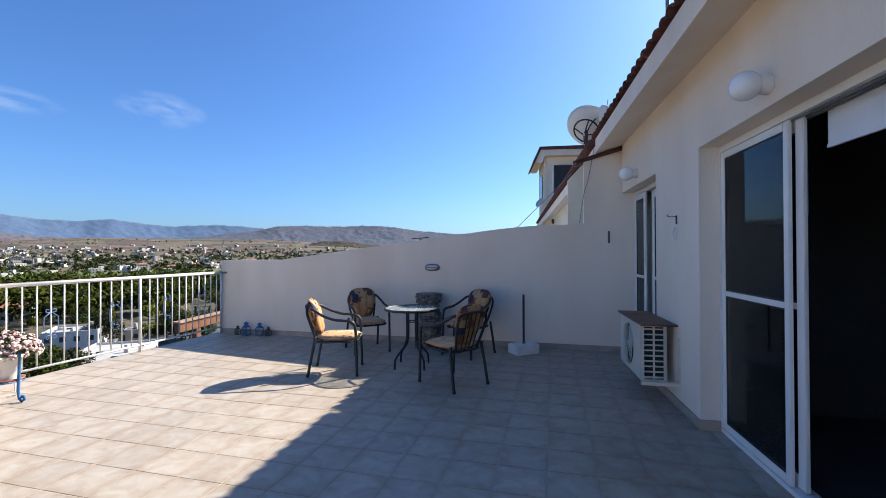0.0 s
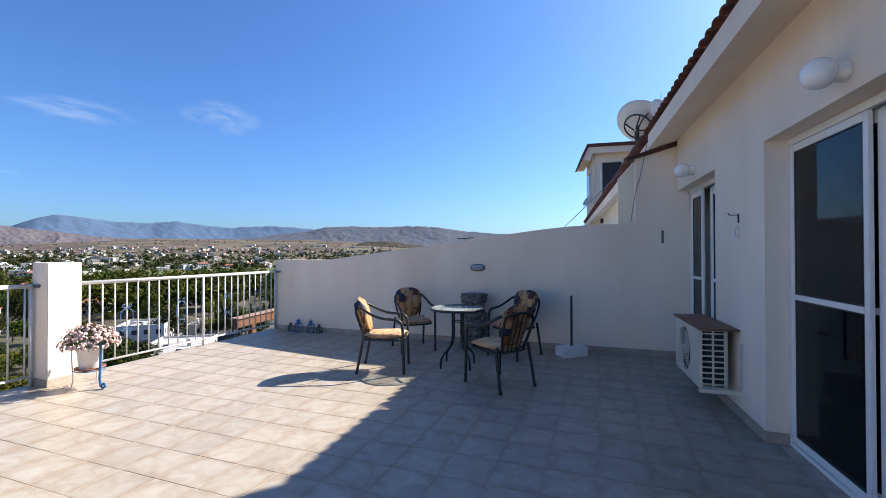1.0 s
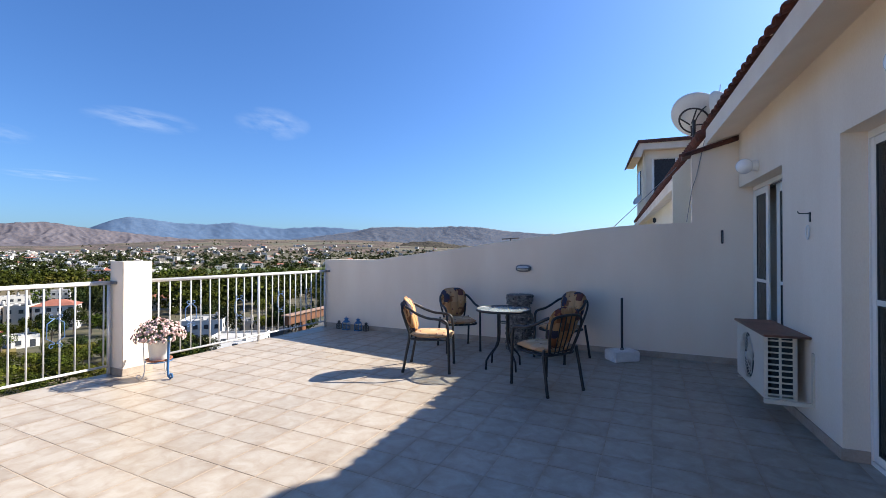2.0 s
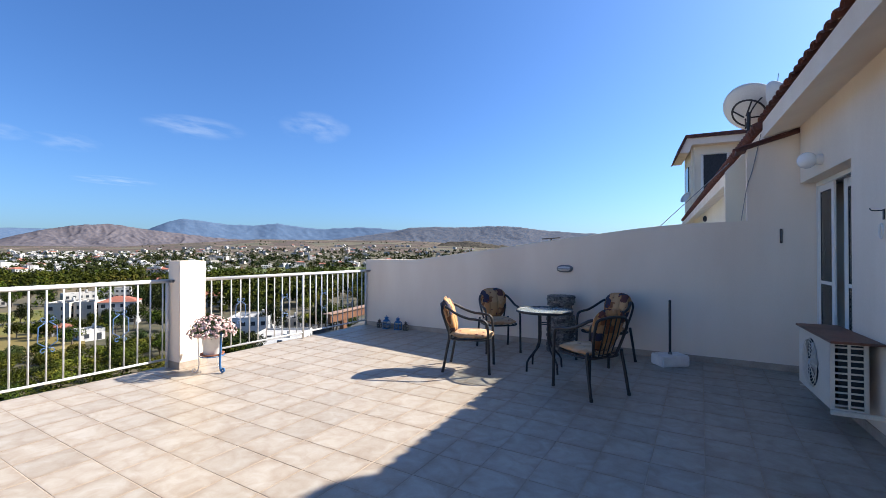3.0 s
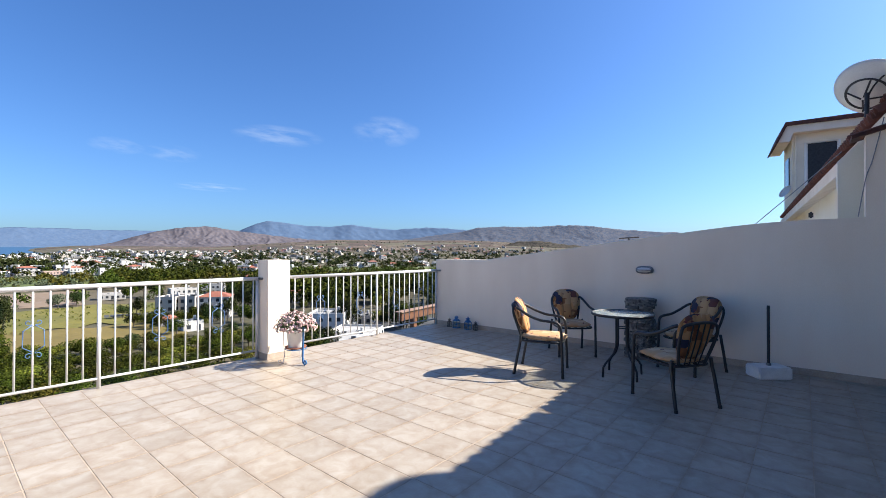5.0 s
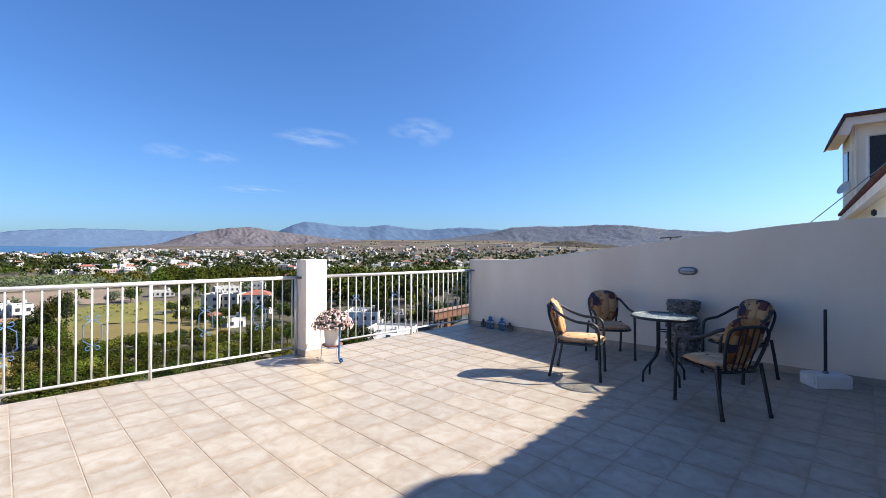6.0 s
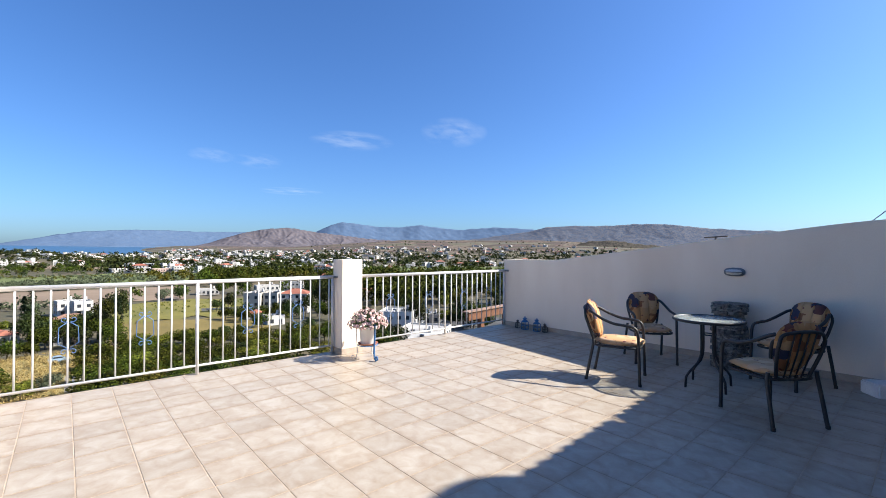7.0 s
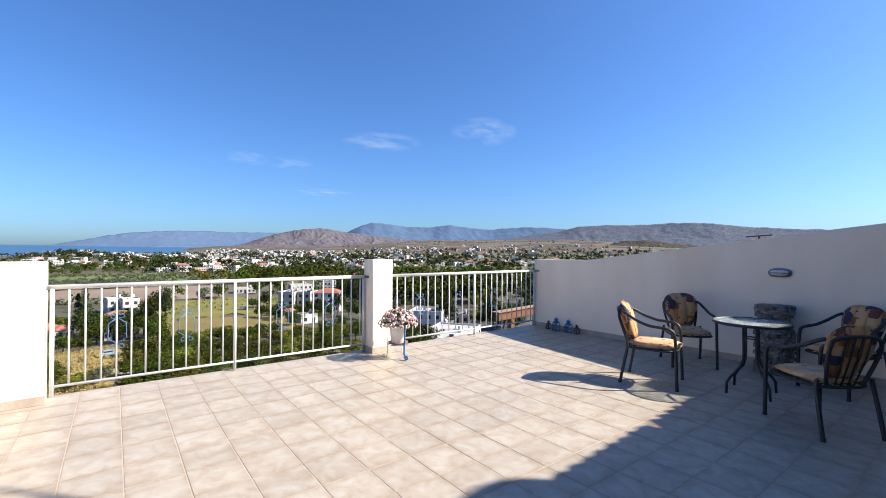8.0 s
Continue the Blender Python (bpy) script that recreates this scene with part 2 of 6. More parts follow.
def tube(bm, pts, r, seg=8, closed=False, flat=1.0):
    """A round bar swept along points; r may be one radius or one for each point."""
    pts = [Vector(p) for p in pts]
    n = len(pts)
    rs = r if isinstance(r, (list, tuple)) else [r] * n
    rings, up = [], None
    for i, p in enumerate(pts):
        a = pts[(i - 1) % n] if closed or i else p
        b = pts[(i + 1) % n] if closed or i < n - 1 else p
        d = (b - a).normalized()
        if up is None:
            up = Vector((0, 0, 1)) if abs(d.z) < 0.9 else Vector((1, 0, 0))
        side = d.cross(up).normalized()
        up = side.cross(d).normalized()
        rings.append([bm.verts.new(p + rs[i] * (math.cos(t) * side + flat * math.sin(t) * up)) for t in (2 * math.pi * k / seg for k in range(seg))])
    for i in range(n if closed else n - 1):
        a, b = rings[i], rings[(i + 1) % n]
        for k in range(seg):
            bm.faces.new((a[k], a[(k + 1) % seg], b[(k + 1) % seg], b[k]))
    if not closed:
        bm.faces.new(rings[0]), bm.faces.new(rings[-1])
    return bm


def tubed(pts, r, seg=8, closed=False, flat=1.0):
    return tube(bmesh.new(), pts, r, seg, closed, flat)


def lathe(bm, prof, seg=20, at=(0, 0, 0)):
    """A turned shape round the z axis from (radius, height) pairs."""
    rings = []
    for r, z in prof:
        if r < 1e-4:
            rings.append([bm.verts.new((at[0], at[1], at[2] + z))])
        else:
            rings.append([bm.verts.new((at[0] + r * math.cos(2 * math.pi * k / seg), at[1] + r * math.sin(2 * math.pi * k / seg), at[2] + z)) for k in range(seg)])
    for a, b in zip(rings, rings[1:]):
        for k in range(seg):
            j = (k + 1) % seg
            if len(a) == 1 and len(b) == 1:
                continue
            if len(a) == 1:
                bm.faces.new((a[0], b[j], b[k]))
            elif len(b) == 1:
                bm.faces.new((a[k], a[j], b[0]))
            else:
                bm.faces.new((a[k], a[j], b[j], b[k]))
    for r in (rings[0], rings[-1]):
        if len(r) > 2:
            bm.faces.new(r)
    return bm


def lathed(prof, seg=20, at=(0, 0, 0)):
    return lathe(bmesh.new(), prof, seg, at)


def smooth_path(pts, n=6):
    """Points of a soft curve through the given ones."""
    pts = [Vector(p) for p in pts]
    out = []
    for i in range(len(pts) - 1):
        p0, p1, p2, p3 = pts[max(i - 1, 0)], pts[i], pts[i + 1], pts[min(i + 2, len(pts) - 1)]
        for k in range(n):
            t = k / n
            out.append(0.5 * ((2 * p1) + (p2 - p0) * t + (2 * p0 - 5 * p1 + 4 * p2 - p3) * t * t + (3 * p1 - p0 - 3 * p2 + p3) * t ** 3))
    out.append(pts[-1])
    return out


def thing(name, label, category, group="", at=None, kind=""):
    ob = new(name)
    ob.empty_display_size = 0.1
    if at is not None:
        ob.matrix_world = at
    return tagged(ob, label, category, group, kind)


def prism(bm, outline, y0, y1):
    """An outline in x and z, drawn out along y."""
    a = [bm.verts.new((x, y0, z)) for x, z in outline]
    b = [bm.verts.new((x, y1, z)) for x, z in outline]
    bm.faces.new(a), bm.faces.new(b)
    for i in range(len(a)):
        j = (i + 1) % len(a)
        bm.faces.new((a[i], a[j], b[j], b[i]))
    return bm


def prismed(outline, y0, y1):
    return prism(bmesh.new(), outline, y0, y1)


HOUSE = pose(1.275, 4.0, 0, 0, 0, 3.9)  # local x into the wall, y along it, z up
WALL_Y, RAIL_X, EDGE_X = 6.594, -5.75, -5.84

# ---- land, sea, mountains ----
RISE = ((0, -24), (60, -24.5), (150, -26), (300, -27), (600, -26), (1000, -22), (1500, -11), (2200, 8), (3000, 34), (4900, 60))
def plain(r):
    for (a, za), (b, zb) in zip(RISE, RISE[1:]):
        if r <= b:
            return za + (zb - za) * (r - a) / (b - a)
    return RISE[-1][1]


def ground_height(x, y):
    r = math.hypot(x, y)
    az = math.degrees(math.atan2(-x, y))
    z = plain(r) + max(0, min(1, (r - 450) / 600)) * 3.0 * noise.noise(Vector((x / 240, y / 240, 0)))
    if 86 < az < 100 and 900 < r < 1600:
        z += 13 * math.exp(-((az - 93.5) / 2.6) ** 2 - ((r - 1230) / 130) ** 2)
    if r > 1500 and az < 68:
        z += (min(r, 3500) - 1500) / 2000 * 62 * min(1, (68 - az) / 14) * max(0.15, min(1, (az - 18) / 18))
    if r > 1500 and (az > 80 or az < -150):
        z -= min(1, (r - 1500) / 300) * 45 * (min(1, (az - 80) / 8) if az > 80 else 1)
    return z


def polar(r, az):
    """A place r metres off, az degrees to the left of +y."""
    return -r * math.sin(radians(az)), r * math.cos(radians(az))


M["land"] = surface("dry_land", (0.0315, 0.0347, 0.0139), (0.107, 0.0819, 0.0441), 0.012, 0.3, 0.95, 0.0, fine_mix=0.45)
M["sea"] = surface("sea_water", (0.0284, 0.0819, 0.158), (0.0347, 0.0945, 0.176), 0.004, 0.05, 0.5, 0.0)
bm = bmesh.new()
radii = [0, 20, 40, 60, 80, 105, 135, 170, 210, 260, 320, 400, 500, 620, 780, 1000, 1250, 1500, 1650, 1900, 2300, 2800, 3400, 4100, 4850]
prev = [bm.verts.new((0, 0, ground_height(0, 0)))]
NA = 180
for r in radii[1:]:
    ring = []
    for k in range(NA):
        x, y = polar(r, 360 * k / NA)
        ring.append(bm.verts.new((x, y, ground_height(x, y))))
    for k in range(NA):
        j = (k + 1) % NA
        if len(prev) == 1:
            bm.faces.new((prev[0], ring[k], ring[j]))
        else:
            bm.faces.new((prev[k], ring[k], ring[j], prev[j]))
    prev = ring
tagged(emit("ground", bm, "land", smooth=True), "dry valley floor of fields and scrub far below the terrace", "ground", kind="structure")


def sheet(name, mat, az0, az1, r0, r1, height, label, wobble=0.0, n=24, rows=6):
    """A patch of ground draped over the land between two bearings and two distances."""
    bm = bmesh.new()
    grid = []
    for i in range(n + 1):
        az = az0 + (az1 - az0) * i / n
        col = []
        for j in range(rows + 1):
            v = j / rows
            r = r0 + (r1 - r0) * v + (wobble * (r1 - r0) * noise.noise(Vector((az * 0.35, v * 3.0, r0))) if j in (0, rows) else 0)
            x, y = polar(r, az + wobble * 1.2 * noise.noise(Vector((v * 4, az0, 1))) * (1 if i in (0, n) else 0))
            col.append(bm.verts.new((x, y, height(r) if height else ground_height(x, y) + 0.35)))
        grid.append(col)
    for a, b in zip(grid, grid[1:]):
        for j in range(rows):
            bm.faces.new((a[j], b[j], b[j + 1], a[j + 1]))
    return tagged(emit(name, bm, mat, smooth=True), label, "ground" if name != "water" else "sea", kind="structure")


sheet("water", "sea", 82.5, 150, 1600, 4850, lambda r: -17.5 + (r - 1600) * 0.0209, "blue sea beyond the coastal town", n=40)
M["meadow"] = surface("yellow_green_meadow", (0.060, 0.068, 0.008), (0.155, 0.132, 0.018), 0.03, 0.5, 0.95, 0.0)
M["meadow_brown"] = surface("dry_brown_meadow", (0.10, 0.075, 0.014), (0.160, 0.117, 0.026), 0.04, 0.6, 0.95, 0.0)
M["soil"] = surface("bare_soil", (0.151, 0.107, 0.0693), (0.202, 0.145, 0.0972), 0.02, 0.4, 0.95, 0.0)
M["straw"] = surface("straw_coloured_grass", (0.136, 0.111, 0.0298), (0.289, 0.238, 0.0936), 0.08, 1.2, 0.95, 0.0)
M["asphalt"] = surface("pale_worn_asphalt", (0.0347, 0.0347, 0.0347), (0.0756, 0.0743, 0.0725), 0.1, 1.5, 0.9, 0.0)
M["green_field"] = surface("green_crop_field", (0.0567, 0.0819, 0.0189), (0.139, 0.158, 0.0378), 0.02, 0.3, 0.95, 0.0)
sheet("field", "meadow", 70.0, 86.5, 206, 292, None, "yellow-green meadow below the terrace", 0.22)
sheet("field", "meadow_brown", 70.5, 86.5, 158, 206, None, "dry brown lower edge of the meadow", 0.2)
sheet("field", "soil", 79.5, 96.5, 300, 405, None, "bare ploughed brown field", 0.12)
sheet("field", "straw", 85.3, 99.5, 108, 152, None, "straw-coloured field of tall dry grass", 0.15)
sheet("field", "green_field", 77, 97, 470, 640, None, "green scrub and crop field", 0.2)
sheet("field", "soil", 82, 97, 800, 960, None, "dry brown terraced slope below the town", 0.2)


def patchwork(name, colours, scale):
    """Dry fields: uneven parcels of several colours with scrub between them."""
    m, n, l, b = node_material(name)
    pos = n.new("ShaderNodeNewGeometry").outputs["Position"]
    bent = n.new("ShaderNodeTexNoise")
    bent.inputs["Scale"].default_value = scale * 0.8
    bent.inputs["Detail"].default_value = 4
    l.new(pos, bent.inputs["Vector"])
    warp = n.new("ShaderNodeVectorMath")
    warp.operation = "MULTIPLY_ADD"
    warp.inputs[1].default_value = (0.55 / scale,) * 3
    l.new(bent.outputs["Color"], warp.inputs[0])
    l.new(pos, warp.inputs[2])
    cells = n.new("ShaderNodeTexVoronoi")
    cells.inputs["Scale"].default_value = scale
    l.new(warp.outputs[0], cells.inputs["Vector"])
    sep = n.new("ShaderNodeSeparateColor")
    l.new(cells.outputs["Color"], sep.inputs["Color"])
    ramp = n.new("ShaderNodeValToRGB")
    els = ramp.color_ramp.elements
    els[0].color, els[1].position, els[1].color = (*colours[0], 1), 1 / len(colours), (*colours[1], 1)
    for k, c in enumerate(colours[2:]):
        els.new((k + 2) / len(colours)).color = (*c, 1)
    l.new(sep.outputs["Red"], ramp.inputs["Fac"])
    scrub = n.new("ShaderNodeTexNoise")
    scrub.inputs["Scale"].default_value = scale * 9
    scrub.inputs["Detail"].default_value = 6
    scrub.inputs["Roughness"].default_value = 0.7
    l.new(pos, scrub.inputs["Vector"])
    span = n.new("ShaderNodeMapRange")
    span.inputs["From Min"].default_value, span.inputs["From Max"].default_value = 0.50, 0.58
    l.new(scrub.outputs["Fac"], span.inputs["Value"])
    mix = n.new("ShaderNodeMix")
    mix.data_type = "RGBA"
    l.new(span.outputs["Result"], mix.inputs[0])
    l.new(ramp.outputs["Color"], mix.inputs[6])
    mix.inputs[7].default_value = (0.045, 0.055, 0.045, 1)
    l.new(mix.outputs[2], b.inputs["Base Color"])
    b.inputs["Roughness"].default_value = 1.0
    b.inputs["Specular IOR Level"].default_value = 0.0
    return m


# Haze over the far parcels is blended into their colours.
M["far_plain"] = patchwork("hazy_dry_plain", ((0.068, 0.058, 0.062), (0.15, 0.112, 0.096), (0.185, 0.148, 0.122), (0.072, 0.068, 0.052), (0.14, 0.10, 0.092), (0.10, 0.08, 0.075)), 0.010)
sheet("field", "far_plain", 10, 83.2, 1750, 3700, None, "dry brown plain at the foot of the hills", 0.15, n=90, rows=16)
sheet("field", "soil", 56, 80, 1560, 1700, None, "dry brown fields between the houses", 0.3, n=30)
sheet("field", "green_field", 40, 62, 640, 800, None, "green field between the woods", 0.25)
M["yard"] = surface("pale_concrete_yard", (0.164, 0.158, 0.151), (0.252, 0.246, 0.233), 0.1, 1.5, 0.9, 0.0)
sheet("road", "yard", 85.2, 90.0, 104, 122, None, "pale worn concrete yard", 0.1, n=8, rows=3)
sheet("road", "asphalt", 69.0, 78.0, 232, 242, None, "narrow grey lane beside the meadow", 0.1)
sheet("road", "asphalt", 40, 58, 88, 190, None, "grey asphalt car park among the houses", 0.15)


def ridge(name, label, r0, depth, profile, mat, rough, seed):
    """A mountain range: its crest height over bearing, folded into gullies."""
    bm = bmesh.new()
    az0, az1 = profile[0][0], profile[-1][0]
    n, rows = 420, 34
    grid = []
    for i in range(n + 1):
        az = az0 + (az1 - az0) * i / n
        f = 0
        for (a, ha), (b, hb) in zip(profile, profile[1:]):
            if a <= az <= b:
                u = (az - a) / (b - a)
                f = ha + (hb - ha) * u
        x, y = polar(r0 - 6, az)
        col = [bm.verts.new((x, y, -30))]
        for j in range(rows + 1):
            v = j / rows
            r = r0 + depth * v
            x, y = polar(r, az)
            base = plain(r) - 4 if az < 86 else max(plain(r) - 4 - (az - 86) * 8, 15)
            fold = 0.5 + 0.5 * noise.fractal(Vector((x / 300 + seed, y / 300, seed)), 1.0, 2.1, 5)
            wx, wy = x + 60 * noise.noise(Vector((x / 160, y / 160, seed))), y + 60 * noise.noise(Vector((x / 160, y / 160, seed + 9)))
            gully = 1.1 * abs(noise.noise(Vector((wx / 120, wy / 120, seed + 3)))) + 0.6 * abs(noise.noise(Vector((wx / 45, wy / 45, seed + 5))))
            h = max(0, f - base) * (v ** 1.35) * (1 - rough * (1 - v) * (0.9 - fold) - rough * 0.62 * (gully - 0.25) * (1 - v * 0.8))
            if j == rows:
                h = max(0, f - base) + 6.0 * noise.fractal(Vector((az * 0.9, seed, 1)), 0.8, 2.0, 5)
            col.append(bm.verts.new((x, y, base + max(h, 0))))
        x, y = polar(r0 + depth * 1.15, az)
        col.append(bm.verts.new((x, y, -20)))
        grid.append(col)
    for a, b in zip(grid, grid[1:]):
        for j in range(len(a) - 1):
            bm.faces.new((a[j], b[j], b[j + 1], a[j + 1]))
    return tagged(emit(name, bm, mat, smooth=True), label, "mountains", kind="structure")


def rugged(name, dark, light, relief, scale=0.008):
    """Rock and scrub on a far slope, with gullies as relief."""
    m, n, l, b = node_material(name)
    pos = n.new("ShaderNodeNewGeometry").outputs["Position"]
    rock = n.new("ShaderNodeTexNoise")
    rock.noise_type = "RIDGED_MULTIFRACTAL"
    rock.inputs["Scale"].default_value = scale
    rock.inputs["Detail"].default_value = 6
    l.new(pos, rock.inputs["Vector"])
    scrub = n.new("ShaderNodeTexNoise")
    scrub.inputs["Scale"].default_value = scale * 5
    scrub.inputs["Detail"].default_value = 6
    scrub.inputs["Roughness"].default_value = 0.7
    l.new(pos, scrub.inputs["Vector"])
    ramp = n.new("ShaderNodeValToRGB")
    ramp.color_ramp.elements[0].position, ramp.color_ramp.elements[1].position = 0.40, 0.60
    ramp.color_ramp.elements[0].color, ramp.color_ramp.elements[1].color = (*dark, 1), (*light, 1)
    l.new(scrub.outputs["Fac"], ramp.inputs["Fac"])
    l.new(ramp.outputs["Color"], b.inputs["Base Color"])
    b.inputs["Roughness"].default_value = 1.0
    b.inputs["Specular IOR Level"].default_value = 0.0
    bump = n.new("ShaderNodeBump")
    bump.inputs["Strength"].default_value = 0.8
    bump.inputs["Distance"].default_value = relief
    l.new(rock.outputs["Fac"], bump.inputs["Height"])
    l.new(bump.outputs["Normal"], b.inputs["Normal"])
    return m


# Distance haze is put into the rock colours of these first three ranges.
M["mountain_far"] = rugged("haze_blue_mountain", (0.070, 0.112, 0.185), (0.092, 0.132, 0.198), 5, 0.012)
M["mountain_mid"] = rugged("haze_tinted_brown_hills", (0.082, 0.080, 0.098), (0.122, 0.104, 0.108), 11, 0.012)
M["mountain_mesa"] = rugged("haze_tinted_table_hill", (0.055, 0.077, 0.115), (0.120, 0.118, 0.130), 3, 0.012)
M["knoll"] = rugged("dark_scrub_knoll", (0.0333, 0.0347, 0.03), (0.0936, 0.0799, 0.0666), 5, 0.02)
ridge("backdrop_far", "distant mountain range with blue haze put into its colour", 4250, 450, [(8.7, 99), (23.5, 141), (32.3, 195), (35.8, 234), (37.9, 261), (41.2, 275), (43.5, 270), (46.1, 252), (49.2, 271), (51.9, 302), (54.2, 276), (57.7, 280), (60.0, 310), (61.9, 320), (63.5, 287), (65.2, 215), (69.5, 197), (75.0, 197), (80.1, 193), (84.2, 196), (88.5, 169), (91.4, 122), (94.5, 62), (96.0, 46)], "mountain_far", 0.32, 1.7)
ridge("backdrop_hills", "bare brown sunlit hills before the mountains, tinted with haze", 3500, 450, [(43.8, 60), (47.6, 82), (54.6, 105), (59.2, 128), (62.2, 154), (64.6, 173), (66.5, 192), (68.5, 210), (70.0, 203), (71.5, 191), (73.6, 160), (75.2, 128), (77.2, 75), (79.5, 38)], "mountain_mid", 1.0, 5.2)
ridge("backdrop_mesa", "long scrubby flat-topped hill, tinted with haze", 3450, 650, [(-30, 30), (-4.8, 56), (-1.1, 88), (3.3, 118), (7.6, 150), (10.8, 172), (14.0, 188), (17.4, 208), (20.6, 243), (23.5, 258), (26.5, 250), (28.4, 246), (32.3, 250), (35.1, 242), (37.6, 200), (42.3, 154), (46.9, 105), (53.0, 58)], "mountain_mesa", 0.38, 9.1)
ridge("backdrop_knoll", "dark scrubby knoll before the table hill", 2350, 250, [(14, 10), (20.0, 30), (23.4, 48), (25.9, 64), (27.7, 74), (30.0, 69), (32.3, 43), (35.1, 26), (38, 8)], "knoll", 0.9, 2.9)


# ---- trees ----
def leaf_material(name, dark, light):
    m, n, l, b = node_material(name)
    geo = n.new("ShaderNodeNewGeometry")
    info = n.new("ShaderNodeObjectInfo")
    mix = n.new("ShaderNodeMix")
    mix.data_type = "RGBA"
    mix.inputs[6].default_value = (*dark, 1)
    mix.inputs[7].default_value = (*light, 1)
    l.new(geo.outputs["Random Per Island"], mix.inputs[0])
    hsv = n.new("ShaderNodeHueSaturation")
    rngv = n.new("ShaderNodeMapRange")
    rngv.inputs["To Min"].default_value, rngv.inputs["To Max"].default_value = 0.7, 1.35
    l.new(info.outputs["Random"], rngv.inputs["Value"])
    l.new(rngv.outputs["Result"], hsv.inputs["Value"])
    rngh = n.new("ShaderNodeMapRange")
    rngh.inputs["To Min"].default_value, rngh.inputs["To Max"].default_value = 0.47, 0.53
    l.new(info.outputs["Random"], rngh.inputs["Value"])
    l.new(rngh.outputs["Result"], hsv.inputs["Hue"])
    l.new(mix.outputs[2], hsv.inputs["Color"])
    l.new(hsv.outputs["Color"], b.inputs["Base Color"])
    b.inputs["Roughness"].default_value = 0.75
    b.inputs["Specular IOR Level"].default_value = 0.06
    return m


M["citrus_leaf"] = leaf_material("citrus_leaf", (0.003, 0.007, 0.001), (0.060, 0.072, 0.007))
M["olive_leaf"] = leaf_material("olive_leaf", (0.0306, 0.0398, 0.0214), (0.0918, 0.104, 0.0612))
M["pine_leaf"] = leaf_material("dark_pine_leaf", (0.007, 0.013, 0.004), (0.040, 0.050, 0.013))
M["cypress_leaf"] = leaf_material("cypress_leaf", (0.00765, 0.0138, 0.00612), (0.0229, 0.0344, 0.0122))
M["lime_leaf"] = leaf_material("yellow_green_leaf", (0.024, 0.032, 0.005), (0.125, 0.12, 0.015))
M["bark"] = surface("grey_bark", (0.06, 0.045, 0.03), (0.14, 0.11, 0.08), 6, 40, 0.9, 0.3)


def leaves_into(verts, faces, rng, centre, rx, rz, count, size):
    """Scatter leaf sprays through an uneven crown of several lobes."""
    lobes = []
    for k in range(7):
        a, e = rng.uniform(0, 2 * math.pi), rng.uniform(-0.5, 1.2)
        lobes.append((0.55 * rx * math.cos(a) * math.cos(e), 0.55 * rx * math.sin(a) * math.cos(e), 0.5 * rz * math.sin(e), rng.uniform(0.38, 0.62)))
    for k in range(count):
        lx, ly, lz, lr = lobes[k % 7]
        a, s = rng.uniform(0, 2 * math.pi), rng.uniform(-1, 1)
        q = math.sqrt(1 - s * s)
        f = lr * rng.uniform(0.72, 1.05)
        nrm = (q * math.cos(a), q * math.sin(a), s)
        px, py, pz = centre[0] + lx + rx * f * nrm[0], centre[1] + ly + rx * f * nrm[1], centre[2] + lz + rz * f * nrm[2]
        tx, ty, tz = rng.gauss(0, 1), rng.gauss(0, 1), rng.gauss(0, 1)
        u = Vector((nrm[0] + 0.55 * tx, nrm[1] + 0.55 * ty, nrm[2] + 0.3 + 0.55 * tz)).normalized()
        side = u.orthogonal().normalized()
        up = u.cross(side)
        t = rng.uniform(0, math.pi)
        d1 = side * math.cos(t) + up * math.sin(t)
        d2 = u.cross(d1)
        w, h = size * rng.uniform(0.6, 1.25), size * rng.uniform(0.4, 0.8)
        i = len(verts)
        p = Vector((px, py, pz))
        verts += [p - d1 * w, p + d2 * h * 0.9 + u * size * 0.15, p + d1 * w, p - d2 * h - u * size * 0.1]
        faces.append((i, i + 1, i + 2, i + 3))


def mesh_of(name, verts, faces, mat):
    me = bpy.data.meshes.new(name)
    me.from_pydata([tuple(v) for v in verts], [], faces)
    me.materials.append(M[mat])
    return me


def tree_model(seed, kind):
    """Trunk and crown meshes of one tree about 1 m high, to be scaled."""
    rng = random.Random(seed)
    bm = bmesh.new()
    v, f = [], []
    if kind == "cypress_leaf":
        tube(bm, [(0, 0, 0), (0, 0, 0.5)], [0.02, 0.01], 6)
        for k in range(9):
            z = 0.1 + 0.1 * k
            leaves_into(v, f, rng, (0, 0, z), 0.105 * (1.0 - (k / 9.5) ** 2) + 0.02, 0.09, 90, 0.022)
    else:
        h = 0.35
        tube(bm, [(0, 0, 0), (0.01, 0.01, h * 0.6), (0.0, 0.02, h)], [0.035, 0.026, 0.02], 6)
        for k in range(4):
            a = 1.6 * k + rng.uniform(0, 0.6)
            tube(bm, [(0, 0.01, h * 0.8), (0.12 * math.cos(a), 0.12 * math.sin(a), h + 0.12), (0.24 * math.cos(a), 0.24 * math.sin(a), h + 0.26)], [0.016, 0.011, 0.006], 5)
        leaves_into(v, f, rng, (0, 0, 0.56), 0.50, 0.44, 1500, 0.036)
    me = bpy.data.meshes.new("trunk")
    bm.to_mesh(me)
    bm.free()
    me.materials.append(M["bark"])
    return me, mesh_of("crown", v, f, kind)


